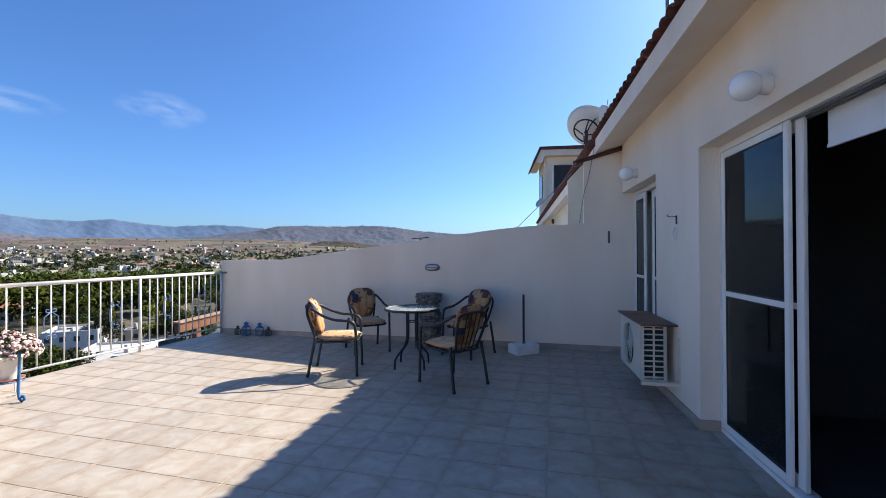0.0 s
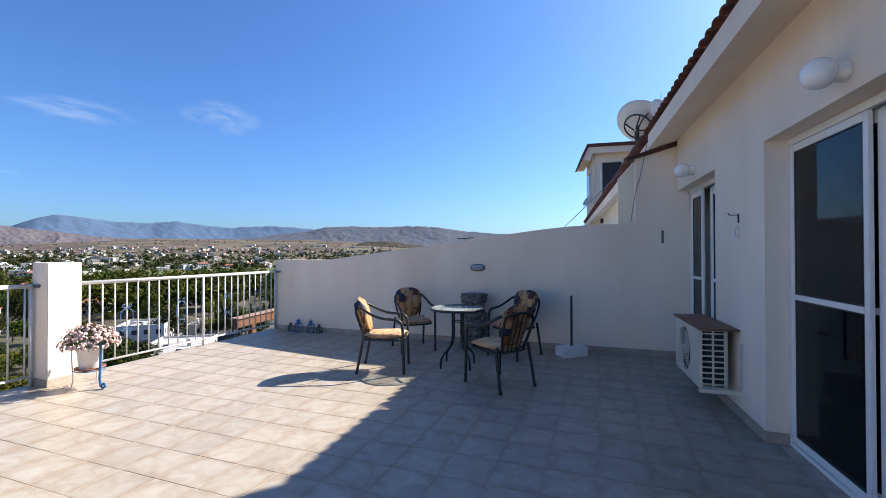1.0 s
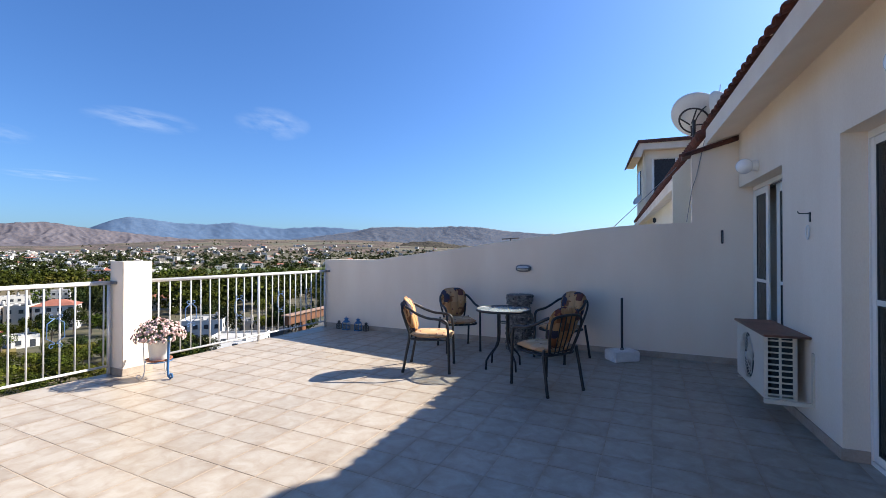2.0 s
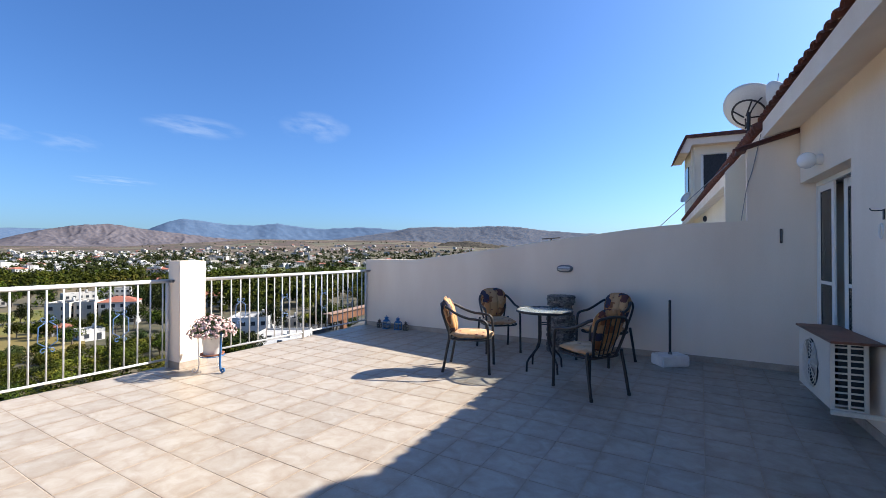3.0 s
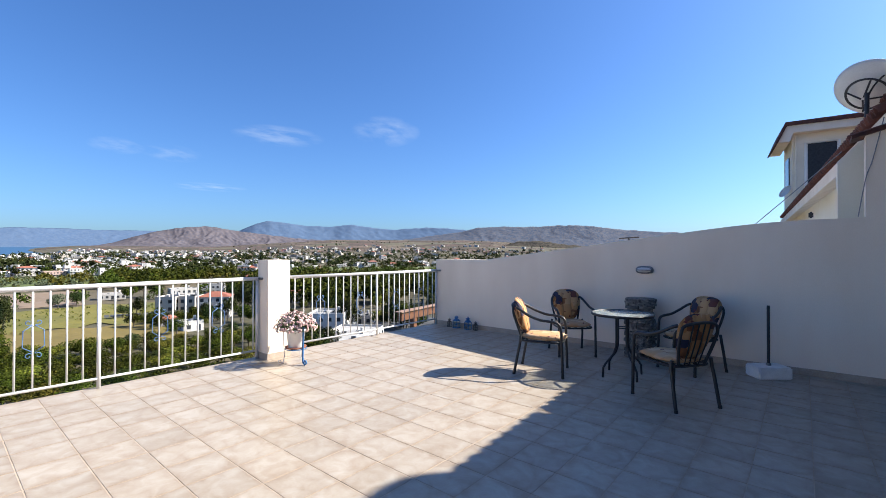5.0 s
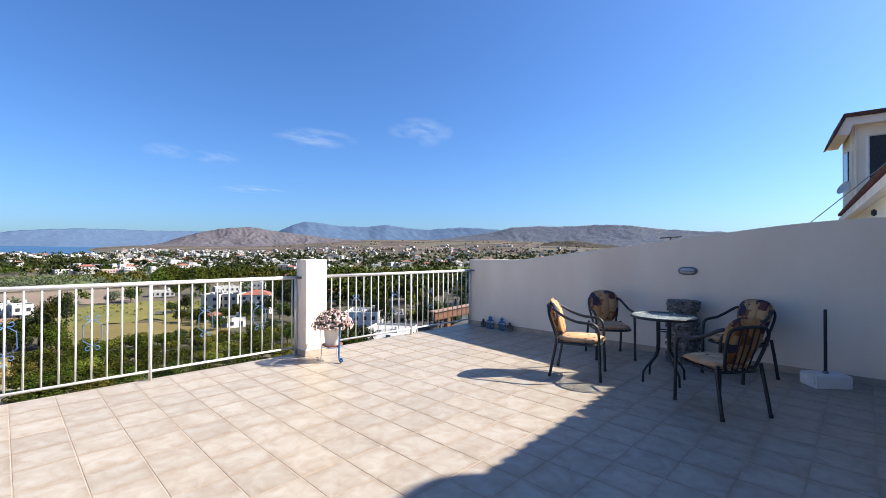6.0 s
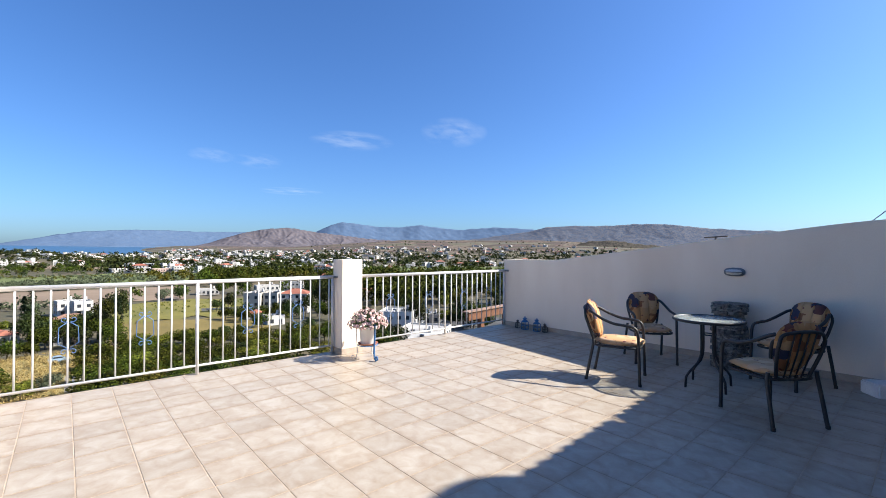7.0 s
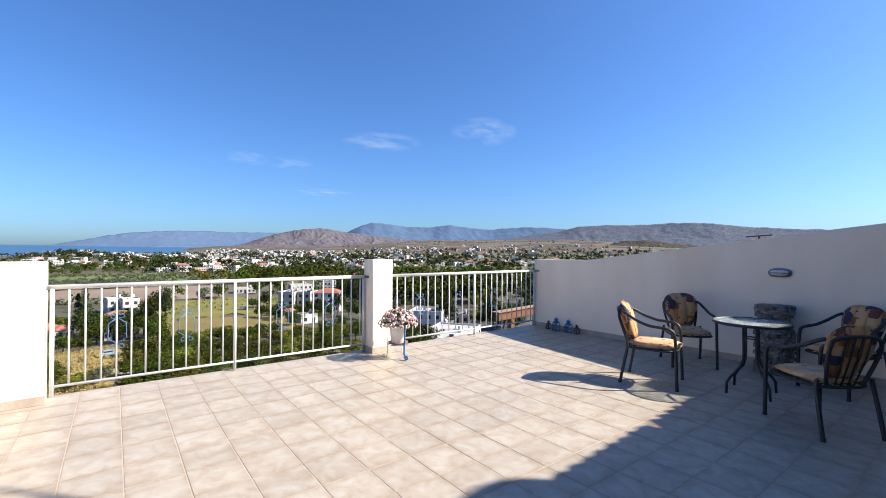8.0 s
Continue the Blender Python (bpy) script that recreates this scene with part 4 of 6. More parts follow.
# the house wall with its two door openings
WT = 0.32
seg = []
for y0, y1, z0, z1 in ((-8.0, -2.02, -0.35, 3.05), (-0.155, 1.0, -0.35, 3.05), (-2.02, -0.155, 2.294, 3.05), (1.0, 2.575, 2.294, 3.05)):
    seg.append((y0, y1, z0, z1))
bm = bmesh.new()
for y0, y1, z0, z1 in seg:
    box(bm, 0, WT, y0, y1, z0, z1)
bmesh.ops.remove_doubles(bm, verts=bm.verts, dist=1e-5)
tagged(h_emit("wall_house", bm, "render"), "white rendered house wall with two sliding door openings", "wall", kind="structure")
for y0, y1 in ((-0.165, 0.995), (-8.0, -2.02)):
    tagged(h_emit("baseboard", boxed(-0.012, -0.001, y0, y1, 0, 0.085, bevel=0.003), "skirting"), "beige stone skirting along the house wall", "baseboard", kind="structure")
tagged(h_emit("baseboard", boxed(-0.012, 0.148, -0.168, -0.156, 0, 0.085, bevel=0.003), "skirting"), "beige stone skirting in the door reveal", "baseboard", kind="structure")

# room behind the doors, its dimness painted into near-black surfaces
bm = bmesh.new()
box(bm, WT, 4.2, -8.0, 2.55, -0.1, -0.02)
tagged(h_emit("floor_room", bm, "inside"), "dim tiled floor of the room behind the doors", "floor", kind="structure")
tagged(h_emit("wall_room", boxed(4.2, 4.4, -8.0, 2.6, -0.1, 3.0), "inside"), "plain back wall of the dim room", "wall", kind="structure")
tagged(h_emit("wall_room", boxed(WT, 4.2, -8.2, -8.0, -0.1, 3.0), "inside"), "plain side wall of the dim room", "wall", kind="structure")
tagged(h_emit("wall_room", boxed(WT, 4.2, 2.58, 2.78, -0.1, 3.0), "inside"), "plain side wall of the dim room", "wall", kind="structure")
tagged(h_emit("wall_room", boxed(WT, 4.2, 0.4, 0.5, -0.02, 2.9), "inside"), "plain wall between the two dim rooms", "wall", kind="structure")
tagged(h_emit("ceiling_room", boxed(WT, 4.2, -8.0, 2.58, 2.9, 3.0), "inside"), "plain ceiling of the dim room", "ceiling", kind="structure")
# end wall behind the camera closes the terrace
tagged(emit("wall_terrace_end", boxed(-5.83, 1.6, -4.4, -4.2, -0.35, 1.2), "render"), "low white rendered wall at the terrace's other end", "wall", kind="structure")

# ---- roof over the house: soffit, fascia, clay tiles ----
bm = prismed([(0.0, 2.985), (-0.37, 2.885), (-0.37, 3.08), (0.0, 3.225)], -8.0, 2.55)
tagged(h_emit("trim_eave", bm, "render"), "white rendered eave with sloping soffit and fascia", "trim", kind="structure")
roof = thing("roof", "pitched roof of dark red clay tiles above the eave", "roof", kind="structure", at=pose(0, 0, 0))
SLOPE = math.atan2(0.42, 1.0)
part("deck", prismed([(-0.37, 3.094), (4.5, 5.13), (4.5, 5.03), (-0.34, 3.085)], -8.0, 2.6), "dark_tile", roof, m=HOUSE)


def barrel(length, r0, r1, up=True, seg=6):
    """One half-round roof tile, drawn out along +x."""
    bm = bmesh.new()
    rings = []
    for x, r in ((0, r0), (length, r1)):
        for rr in (r, r - 0.014):
            rings.append([bm.verts.new((x, rr * math.cos(math.pi * k / seg), (1 if up else -1) * rr * math.sin(math.pi * k / seg) * 0.5)) for k in range(seg + 1)])
    a, ai, b, bi = rings
    for k in range(seg):
        bm.faces.new((a[k], a[k + 1], b[k + 1], b[k]))
        bm.faces.new((ai[k], bi[k], bi[k + 1], ai[k + 1]))
        bm.faces.new((a[k], ai[k], ai[k + 1], a[k + 1]))
        bm.faces.new((b[k], b[k + 1], bi[k + 1], bi[k]))
    me = bpy.data.meshes.new("roof_tile")
    bmesh.ops.recalc_face_normals(bm, faces=bm.faces)
    bm.to_mesh(me)
    bm.free()
    me.materials.append(M["roof_tile"])
    for p in me.polygons:
        p.use_smooth = True
    return me


TILE_ME = barrel(0.42, 0.080, 0.068)
LEAN_ME = TILE_ME.copy()
LEAN_ME.materials[0] = M["faded_tile"]
PAN_ME = barrel(0.42, 0.068, 0.080, up=False)
rng = random.Random(4)
for row in range(3):
    for i in range(64):
        y = -8.0 + 0.1655 * (i + 0.5)
        for me, dy, dz in ((TILE_ME, 0, 0.035), (PAN_ME, 0.083, 0.07)):
            t = new("roof_tile", me)
            t.parent = roof
            d = row * 0.36 - 0.045
            t.matrix_world = HOUSE @ pose(-0.37 + d * math.cos(SLOPE) + rng.uniform(-0.004, 0.004), y + dy, 3.115 + d * math.sin(SLOPE) + dz - 0.035 + row * 0.004, 0, -math.degrees(SLOPE) + rng.uniform(-0.5, 0.5), rng.uniform(-0.8, 0.8))

# ---- neighbouring house beyond the parapet ----
NB = pose(1.16, 6.80, 0, 0, 0, 4.6)
nb = thing("neighbour_house", "white neighbouring house with a clay-tiled eave beyond the parapet", "house", at=pose(0, 0, 0))
part("wall", boxed(0.0, 0.3, 0.02, 19, -6, 3.0), "cream_render", nb, m=NB)
part("eave", prismed([(0.0, 2.98), (-0.42, 2.80), (-0.42, 3.02), (0.0, 3.2)], -0.15, 19), "render", nb, m=NB)
nb_roof = part("roof", prismed([(-0.42, 3.024), (4.5, 5.05), (4.5, 4.95), (-0.38, 2.98)], -0.15, 19), "dark_tile", nb, m=NB)
rng = random.Random(14)
for row in range(2):
    for i in range(108):
        t = new("roof_tile", TILE_ME)
        t.parent = nb_roof
        d = row * 0.36 - 0.07
        t.matrix_world = NB @ pose(-0.42 + d * math.cos(SLOPE), -0.06 + 0.1655 * i, 3.05 + d * math.sin(SLOPE), 0, -math.degrees(SLOPE) + rng.uniform(-1.5, 1.5), rng.uniform(-1.5, 1.5)) @ Matrix.Diagonal((1, 1, 2.5, 1))
part("pilaster", prismed([(0.36, -3), (0.36, 2.58), (0.68, 2.93), (0.68, -3)], 7.02, 7.36), "cream_render", nb)
part("terrace_lamp", boxed(0.10, 0.16, 8.9, 9.0, 2.02, 2.12, bevel=0.015), "black_metal", nb)
part("terrace_slab", boxed(-5.8, 1.1, 6.8, 20, -0.4, -0.05), "concrete", nb)

# sloping tile capping on the raised end of the parapet
cap = thing("parapet_capping", "row of dark clay tiles capping the raised parapet end", "roof tiles", at=pose(0, 0, 0))
part("bed", prismed([(0.46, 2.748), (1.235, 2.952), (1.235, 2.99), (0.46, 2.788)], WALL_Y - 0.045, WALL_Y + 0.26), "dark_tile", cap)
for i in range(5):
    t = new("roof_tile", TILE_ME)
    t.parent = cap
    t.matrix_world = pose(0.43 + 0.15 * i, WALL_Y + 0.01, 2.775 + 0.041 * i, 0, -15.5, 0) @ Matrix.Diagonal((0.42, 0.9, 0.6, 1))

tower = thing("tower_house", "cream upper storey of a neighbouring house with a dark window", "house", at=pose(0.96, 28.0, -0.25, 0, 0, 8))
part("wall", boxed(-1.55, 1.9, -1.5, 1.1, -6, 7.35), "cream_render", tower)
part("eave", prismed([(-2.12, 6.95), (-1.78, 7.70), (2.2, 7.70), (2.2, 7.352), (-1.56, 7.352), (-1.68, 6.95)], -2.0, 1.5), "render", tower)
part("roof", prismed([(-2.24, 6.90), (-1.86, 7.86), (2.3, 7.90), (2.3, 7.704), (-1.80, 7.704), (-2.13, 6.95)], -2.12, 1.6), "dark_tile", tower)
tw = part("window", boxed(-1.0, 0.08, -1.56, -1.49, 4.3, 6.85), "ac_dark", tower)
part("window_frame", tubed([(-1.03, -1.53, 4.27), (0.11, -1.53, 4.27), (0.11, -1.53, 6.88), (-1.03, -1.53, 6.88)], 0.085, 4, closed=True), "upvc", tw)
part("window", boxed(-1.60, -1.54, -0.8, 0.3, 5.0, 6.4), "dark_pane", tower)
part("drainpipe", tubed([(-1.42, -1.56, 7.3), (-1.42, -1.56, 2)], 0.045, 8), "cream_render", tower)
part("wall_dish", lathed([(0.0, 0.0), (0.2, 0.03), (0.32, 0.09), (0.33, 0.09), (0.2, 0.045), (0.0, 0.015)], 20), "dish", tower, smooth=True, m=pose(-1.7, -1.0, 4.7, 60, 0, -60))

# ---- satellite dish, unseen added tank, aerials and cables on the roofs ----
sat = thing("satellite_dish", "large grey satellite dish on a black mount on the roof", "satellite dish", at=pose(1.02, 9.6, 0))
prof = [(0.495 * k / 10, 0.13 * (k / 10) ** 2) for k in range(11)]
DM = pose(-0.165, 0.0, 4.065, 0, 0, 0) @ look((0, 0, 0), (0.36, 0.62, 0.66)) @ pose(0, 0, 0, 180, 0, 0)
part("reflector", lathed(prof + [(0.491, 0.142)] + [(r * 0.985, z + 0.016) for r, z in reversed(prof[:-1])], 36), "dish", sat, smooth=True, m=DM)
part("ring", tubed([(0.27 * math.cos(2 * math.pi * k / 28), 0.27 * math.sin(2 * math.pi * k / 28), -0.06) for k in range(28)], 0.018, 6, closed=True), "black_metal", sat, m=DM)
for k in range(4):
    a = k * math.pi / 2 + 0.5
    part("strut", tubed([(0.27 * math.cos(a), 0.27 * math.sin(a), -0.06), (0.03 * math.cos(a), 0.03 * math.sin(a), -0.20)], 0.014, 6), "black_metal", sat, m=DM)
part("mast", tubed([(-0.21, -0.20, 3.0), (-0.20, -0.20, 4.0)], 0.03, 8), "black_metal", sat)
part("feed_arm", tubed(smooth_path([(-0.24, -0.05, 3.74), (-0.16, -0.22, 4.02), (-0.02, -0.20, 4.22), (0.17, -0.05, 4.38)], 4), 0.014, 6), "black_metal", sat)
part("feed_horn", boxed(0.15, 0.24, -0.1, 0.02, 4.35, 4.42, bevel=0.015), "dish", sat)
sat_b = thing("satellite_dish", "second white satellite dish turned away on the neighbouring roof", "satellite dish", at=pose(1.23, 9.0, 0))
DB = pose(0.0, 0.0, 3.89) @ look((0, 0, 0), (0.80, 0.12, 0.55)) @ pose(0, 0, 0, 180, 0, 0) @ pose(0, 0, -0.10)
prof_b = [(0.47 * k / 10, 0.20 * (k / 10) ** 2) for k in range(11)]
part("reflector", lathed(prof_b + [(0.467, 0.212)] + [(r * 0.985, z + 0.016) for r, z in reversed(prof_b[:-1])], 36), "dish", sat_b, smooth=True, m=DB)
part("mast", tubed([(0.02, 0.0, 3.0), (0.02, 0.0, 3.84)], 0.03, 8), "black_metal", sat_b)
part("back_plate", lathed([(0.0, -0.10), (0.09, -0.10), (0.10, -0.01), (0.0, -0.005)], 16), "black_metal", sat_b, m=DB)
aer = thing("aerial", "thin grey whip aerial on the roof", "aerial", at=pose(0, 0, 0))
part("rod", tubed([(1.12, 9.0, 3.3), (1.20, 9.0, 4.48)], [0.012, 0.006], 6), "bracket", aer)
# Unseen tank, added so the roof's shadow on the floor bulges round.
shadow_tank = thing("water_tank", "unseen white cylindrical tank added on the house roof for its shadow", "water tank", at=pose(2.36, 6.40, 3.62))
part("tank", lathed([(0.0, 0.0), (0.48, 0.0), (0.50, 0.03), (0.50, 1.10), (0.42, 1.18), (0.0, 1.22)], 32), "pot", shadow_tank, smooth=True)
part("lid", lathed([(0.18, 1.21), (0.18, 1.25), (0.0, 1.26)], 16), "pot", shadow_tank)
pole = thing("aerial_pole", "grey metal aerial pole standing on the roof", "aerial", at=pose(0, 0, 0))
part("pole", tubed([(1.457, 5.5, 3.45), (1.457, 5.5, 6.0)], 0.022, 8), "bracket", pole)
part("crossbar", tubed([(0.97, 5.08, 5.75), (1.457, 5.5, 5.75), (1.95, 5.92, 5.75)], 0.022, 8), "bracket", pole)


def cable(label, pts, r=0.006, mat="bracket"):
    c = thing("cable", label, "cable", at=pose(0, 0, 0))
    part("wire", tubed(smooth_path(pts, 6), r, 5), mat, c)


cable("thin grey cable hanging down the parapet from the eave", [(0.72, 6.57, 2.95), (0.63, 6.58, 2.5), (0.575, 6.585, 2.3), (0.51, 6.58, 1.87)], 0.005)
cable("thin grey wire stretched from the roof to lower ground", [(0.85, 9.0, 3.4), (0.2, 9.05, 2.75), (-0.62, 9.1, 1.95)], 0.007)
cable("loose grey cable hanging beside the end pillar", [(-5.60, -0.655, 1.07), (-5.62, -0.655, 0.5), (-5.70, -0.655, 0.02)], 0.005)
side = thing("roof_aerial", "small dark aerial behind the parapet top", "aerial", at=pose(0, 0, 0))
part("boom", tubed([(-2.62, 8.2, 1.73), (-2.28, 8.25, 1.75)], 0.012, 6), "black_metal", side)
part("mast", tubed([(-2.45, 8.22, -0.05), (-2.45, 8.22, 1.74)], 0.014, 6), "black_metal", side)

# ---- timber pergola and tiled lean-to below the railing ----
perg = thing("timber_pergola", "orange-brown timber pergola beam on posts below the terrace", "pergola", at=pose(0, 0, 0))
part("beam", boxed(-0.12, 0.12, 0.1, 7.5, -0.40, 0.0, bevel=0.02), "timber", perg, m=pose(-14.4, 13.9, -1.33, 0, 0, 10))
part("capping", boxed(-0.20, 0.20, 0.0, 7.6, 0.002, 0.05), "timber_pale", perg, m=pose(-14.4, 13.9, -1.33, 0, 0, 10))
for y in (1.3, 3.6, 5.9):
    part("post", boxed(-0.11, 0.11, y - 0.16, y + 0.16, -4.0, -0.402, bevel=0.015), "timber", perg, m=pose(-14.4, 13.9, -1.33, 0, 0, 10))
lean = thing("lean_to_roof", "faded terracotta tiled lean-to roof below the terrace", "roof", at=pose(-13.6, 15.0, -2.45, 0, 0, 10))
part("deck", prismed([(-1.1, -0.55), (0.9, 0.0), (0.9, -0.08), (-1.1, -0.63)], -0.3, 4.2), "dark_tile", lean)
for i in range(20):
    t = new("roof_tile", LEAN_ME)
    t.parent = lean
    t.matrix_local = pose(-1.12, -0.2 + 0.22 * i, -0.53, 0, -15.4, 0) @ Matrix.Diagonal((4.9, 1, 1, 1))
part("wall", boxed(-0.9, 0.8, 0.2, 3.9, -6.0, -0.66), "concrete", lean)


# ---- parked vehicles ----
def car(r, az, turn, paint, label, van=False):
    x, y = polar(r, az)
    c = thing("car", label, "car", "parked cars", pose(x, y, ground_height(x, y) + 0.38, 0, 0, az + turn))
    side = [(-2.1, 0.25), (-2.15, 0.75), (-1.9, 0.92), (-1.5, 0.98)] + ([(-1.4, 1.75), (1.2, 1.78), (1.6, 1.1)] if van else [(-1.05, 1.42), (0.35, 1.45), (0.95, 0.98)]) + [(1.75, 0.88), (2.1, 0.70), (2.12, 0.25)]
    part("body", prismed(side, -0.85, 0.85), paint, c)
    for s in (-1, 1):
        g = [(-1.3, 1.0), (-0.98, 1.34), (0.30, 1.37), (0.75, 1.0)]
        part("window", prismed(g, s * 0.845 if s < 0 else 0.845, s * 0.862 if s > 0 else -0.862), "dark_pane", c)
    part("windscreen", prismed([(0.50, 1.345), (0.90, 1.025), (0.94, 1.035), (0.54, 1.36)], -0.7, 0.7), "dark_pane", c)
    for wx in (-1.35, 1.35):
        for s in (-1, 1):
            w = part("wheel", lathed([(0.0, -0.1), (0.31, -0.1), (0.32, 0), (0.31, 0.1), (0.0, 0.1)], 14), "seal", c, m=pose(wx, s * 0.78, 0.30, 90, 0, 0))
            part("rim", lathed([(0.0, -0.11), (0.19, -0.11), (0.19, 0.11), (0.0, 0.11)], 10), "dish", w, m=pose(wx, s * 0.78, 0.30, 90, 0, 0))


M["car_white"] = surface("white_car_paint", (0.66, 0.66, 0.66), (0.76, 0.76, 0.76), 0.3, 3, 0.25, 0.0)
M["car_grey"] = surface("grey_car_paint", (0.12, 0.13, 0.14), (0.18, 0.19, 0.20), 0.3, 3, 0.25, 0.0)
M["car_blue"] = surface("pale_blue_car_paint", (0.20, 0.30, 0.38), (0.28, 0.37, 0.45), 0.3, 3, 0.25, 0.0)
lot = random.Random(21)
for k in range(16):
    paint, words = lot.choice((("car_white", "white car parked in the crowded yard"), ("car_grey", "dark grey car parked in the crowded yard"), ("car_blue", "pale blue car parked in the crowded yard")))
    car(96 + 3.0 * k + lot.uniform(-1, 1), 44.5 + 8.5 * ((k * 0.618) % 1.0), lot.choice((15, 75, 80, 100)), paint, words)
car(141, 90.4, 6, "car_blue", "pale blue car parked under the trees")
car(100, 47.6, 25, "car_white", "white car parked in the grey yard")
car(104, 45.6, 80, "car_white", "white van parked in the grey yard", True)
car(112, 44.4, 70, "car_grey", "grey car parked in the grey yard")
car(118, 46.8, 70, "car_white", "white car parked in the grey yard")
car(96, 49.8, 15, "car_grey", "dark car parked in the grey yard")
car(135, 50.2, 60, "car_white", "white car parked beyond the flat roofs")
car(168, 51.5, 60, "car_grey", "grey car parked beyond the flat roofs")

# ---- balcony railing ----
def railing(y0, y1, posts, bars, ornaments, label):
    r = thing("railing", label, "railing", "balcony railings", pose(0, 0, 0))
    part("top_rail", tubed([(RAIL_X, y0, 1.095), (RAIL_X, y1, 1.095)], 0.024, 12), "rail", r, smooth=True)
    part("bottom_rail", tubed([(RAIL_X, y0 + 0.05, 0.105), (RAIL_X, y1 - 0.03, 0.105)], 0.014, 10), "rail", r, smooth=True)
    for y in posts:
        part("post", tubed([(RAIL_X, y, -0.012), (RAIL_X, y, 1.085)], 0.019, 10), "rail", r, smooth=True)
    bm = tubed([(RAIL_X, 0, 0.105), (RAIL_X, 0, 1.09)], 0.0088, 8)
    first = None
    for y in bars:
        if first is None:
            first = part("baluster", bm, "rail", r, smooth=True)
            ob = first
        else:
            ob = new("baluster", first.data)
            ob.parent = r
        ob.location = (0, y, 0)
    for y in (y0, y1):
        s = -1 if y == y1 else 1
        part("wall_bracket", boxed(RAIL_X - 0.03, RAIL_X + 0.11, min(y, y + s * 0.03), max(y, y + s * 0.03), 1.078, 1.112, bevel=0.006), "bracket", r)
    for y in ornaments:
        o = part("ornament", ornament_mesh(), "scroll_iron", r, "blue wrought iron scroll ornament", smooth=True)
        o.location = (RAIL_X + 0.016, y, 0.605)
    return r


def spiral(cy, cz, r, a0, turns, n=14):
    return [(0, cy + r * (1 - 0.72 * k / n) * math.cos(a0 + turns * 2 * math.pi * k / n), cz + r * (1 - 0.72 * k / n) * math.sin(a0 + turns * 2 * math.pi * k / n)) for k in range(n + 1)]


def ornament_mesh():
    bm = bmesh.new()
    for s in (-1, 1):
        tube(bm, [(0, 0.01 * s, 0.135), (0, 0.075 * s, 0.085), (0, 0.08 * s, -0.075), (0, 0.012 * s, -0.125)], 0.0048, 6)
        for v in (-1, 1):
            pts = [(x, s * y, v * z) for x, y, z in [(0, 0.008, 0.13)] + spiral(0.036, 0.165, 0.030, -2.2, 0.85)]
            tube(bm, pts, 0.0042, 6)
    return bm


bars_near = [-0.62 + 0.1283 * k for k in range(1, 13)] + [1.053 + 0.1403 * k for k in range(1, 13)]
railing(-0.665, 2.825, (-0.62, 1.053, 2.79), bars_near, (-0.10, 0.54, 1.62, 2.275), "white painted tubular steel railing with blue scroll ornaments")
bars_far = [3.22 + 0.147 * k for k in range(0, 12)] + [4.99 + 0.133 * k for k in range(1, 12)]
railing(3.175, 6.594, (4.97, 6.565), bars_far, (3.80, 4.585, 5.425, 6.10), "white painted tubular steel railing beside the parapet with blue scrolls")


# ---- sliding doors ----
def sliding_door(nm, label, y0, y1, leaves, x=0.17):
    d = thing(nm, label, "sliding door", kind="structure", at=pose(0, 0, 0))
    z1 = 2.291
    part("door_frame", boxed(x - 0.02, x + 0.10, y0, y1, z1 - 0.05, z1), "upvc", d, m=HOUSE)
    part("door_frame", boxed(x - 0.02, x + 0.10, y0, y1, 0.0, 0.03), "upvc", d, m=HOUSE)
    for tx in (0.015, 0.05, 0.085):
        part("track", boxed(x + tx - 0.004, x + tx + 0.004, y0 + 0.015, y1 - 0.015, z1 - 0.062, z1 - 0.051), "bracket", d, m=HOUSE)
    for ya, yb in ((y0, y0 + 0.014), (y1 - 0.014, y1)):
        part("door_frame", boxed(x - 0.02, x + 0.10, ya, yb, 0.03, z1 - 0.05), "upvc", d, m=HOUSE)
    for a, b, dx, w in leaves:
        lx = x + dx
        leaf = part("door_leaf", leaf_mesh(lx, a, b, w, z1), "upvc", d, "white aluminium door leaf", m=HOUSE)
        part("seal", seal_mesh(lx, a, b, w, z1), "seal", leaf, m=HOUSE)
        for za, zb in ((0.03 + w + 0.012, 1.097 - 0.005), (1.14 - 0.005, z1 - 0.06 - w - 0.004)):
            g = part("pane", boxed(lx + 0.010, lx + 0.015, a + w, b - w, za, zb), "glass", leaf, "dark tinted glass", m=HOUSE)
            g.visible_shadow = False
    return d


def leaf_mesh(x, a, b, w, z1):
    bm = bmesh.new()
    box(bm, x, x + 0.024, a, a + w, 0.034, z1 - 0.052, bevel=0.004)
    box(bm, x, x + 0.024, b - w, b, 0.034, z1 - 0.052, bevel=0.004)
    for za, zb in ((0.034, 0.034 + w), (1.097, 1.135), (z1 - 0.052 - w, z1 - 0.052)):
        box(bm, x + 0.001, x + 0.023, a + w, b - w, za, zb, bevel=0.003)
    return bm


def seal_mesh(x, a, b, w, z1):
    bm = bmesh.new()
    for za, zb in ((0.034 + w, 1.097), (1.135, z1 - 0.052 - w)):
        for ya, yb in ((a + w, a + w + 0.012), (b - w - 0.012, b - w)):
            box(bm, x + 0.006, x + 0.020, ya, yb, za, zb)
        for zc, zd in ((za, za + 0.01), (zb - 0.01, zb)):
            box(bm, x + 0.006, x + 0.020, a + w + 0.012, b - w - 0.012, zc, zd)
    return bm


sliding_door("door_1", "large white aluminium sliding glass door, standing half open", -2.02, -0.156, ((-1.06, -0.172, -0.012, 0.052), (-1.13, -0.20, 0.030, 0.075)))
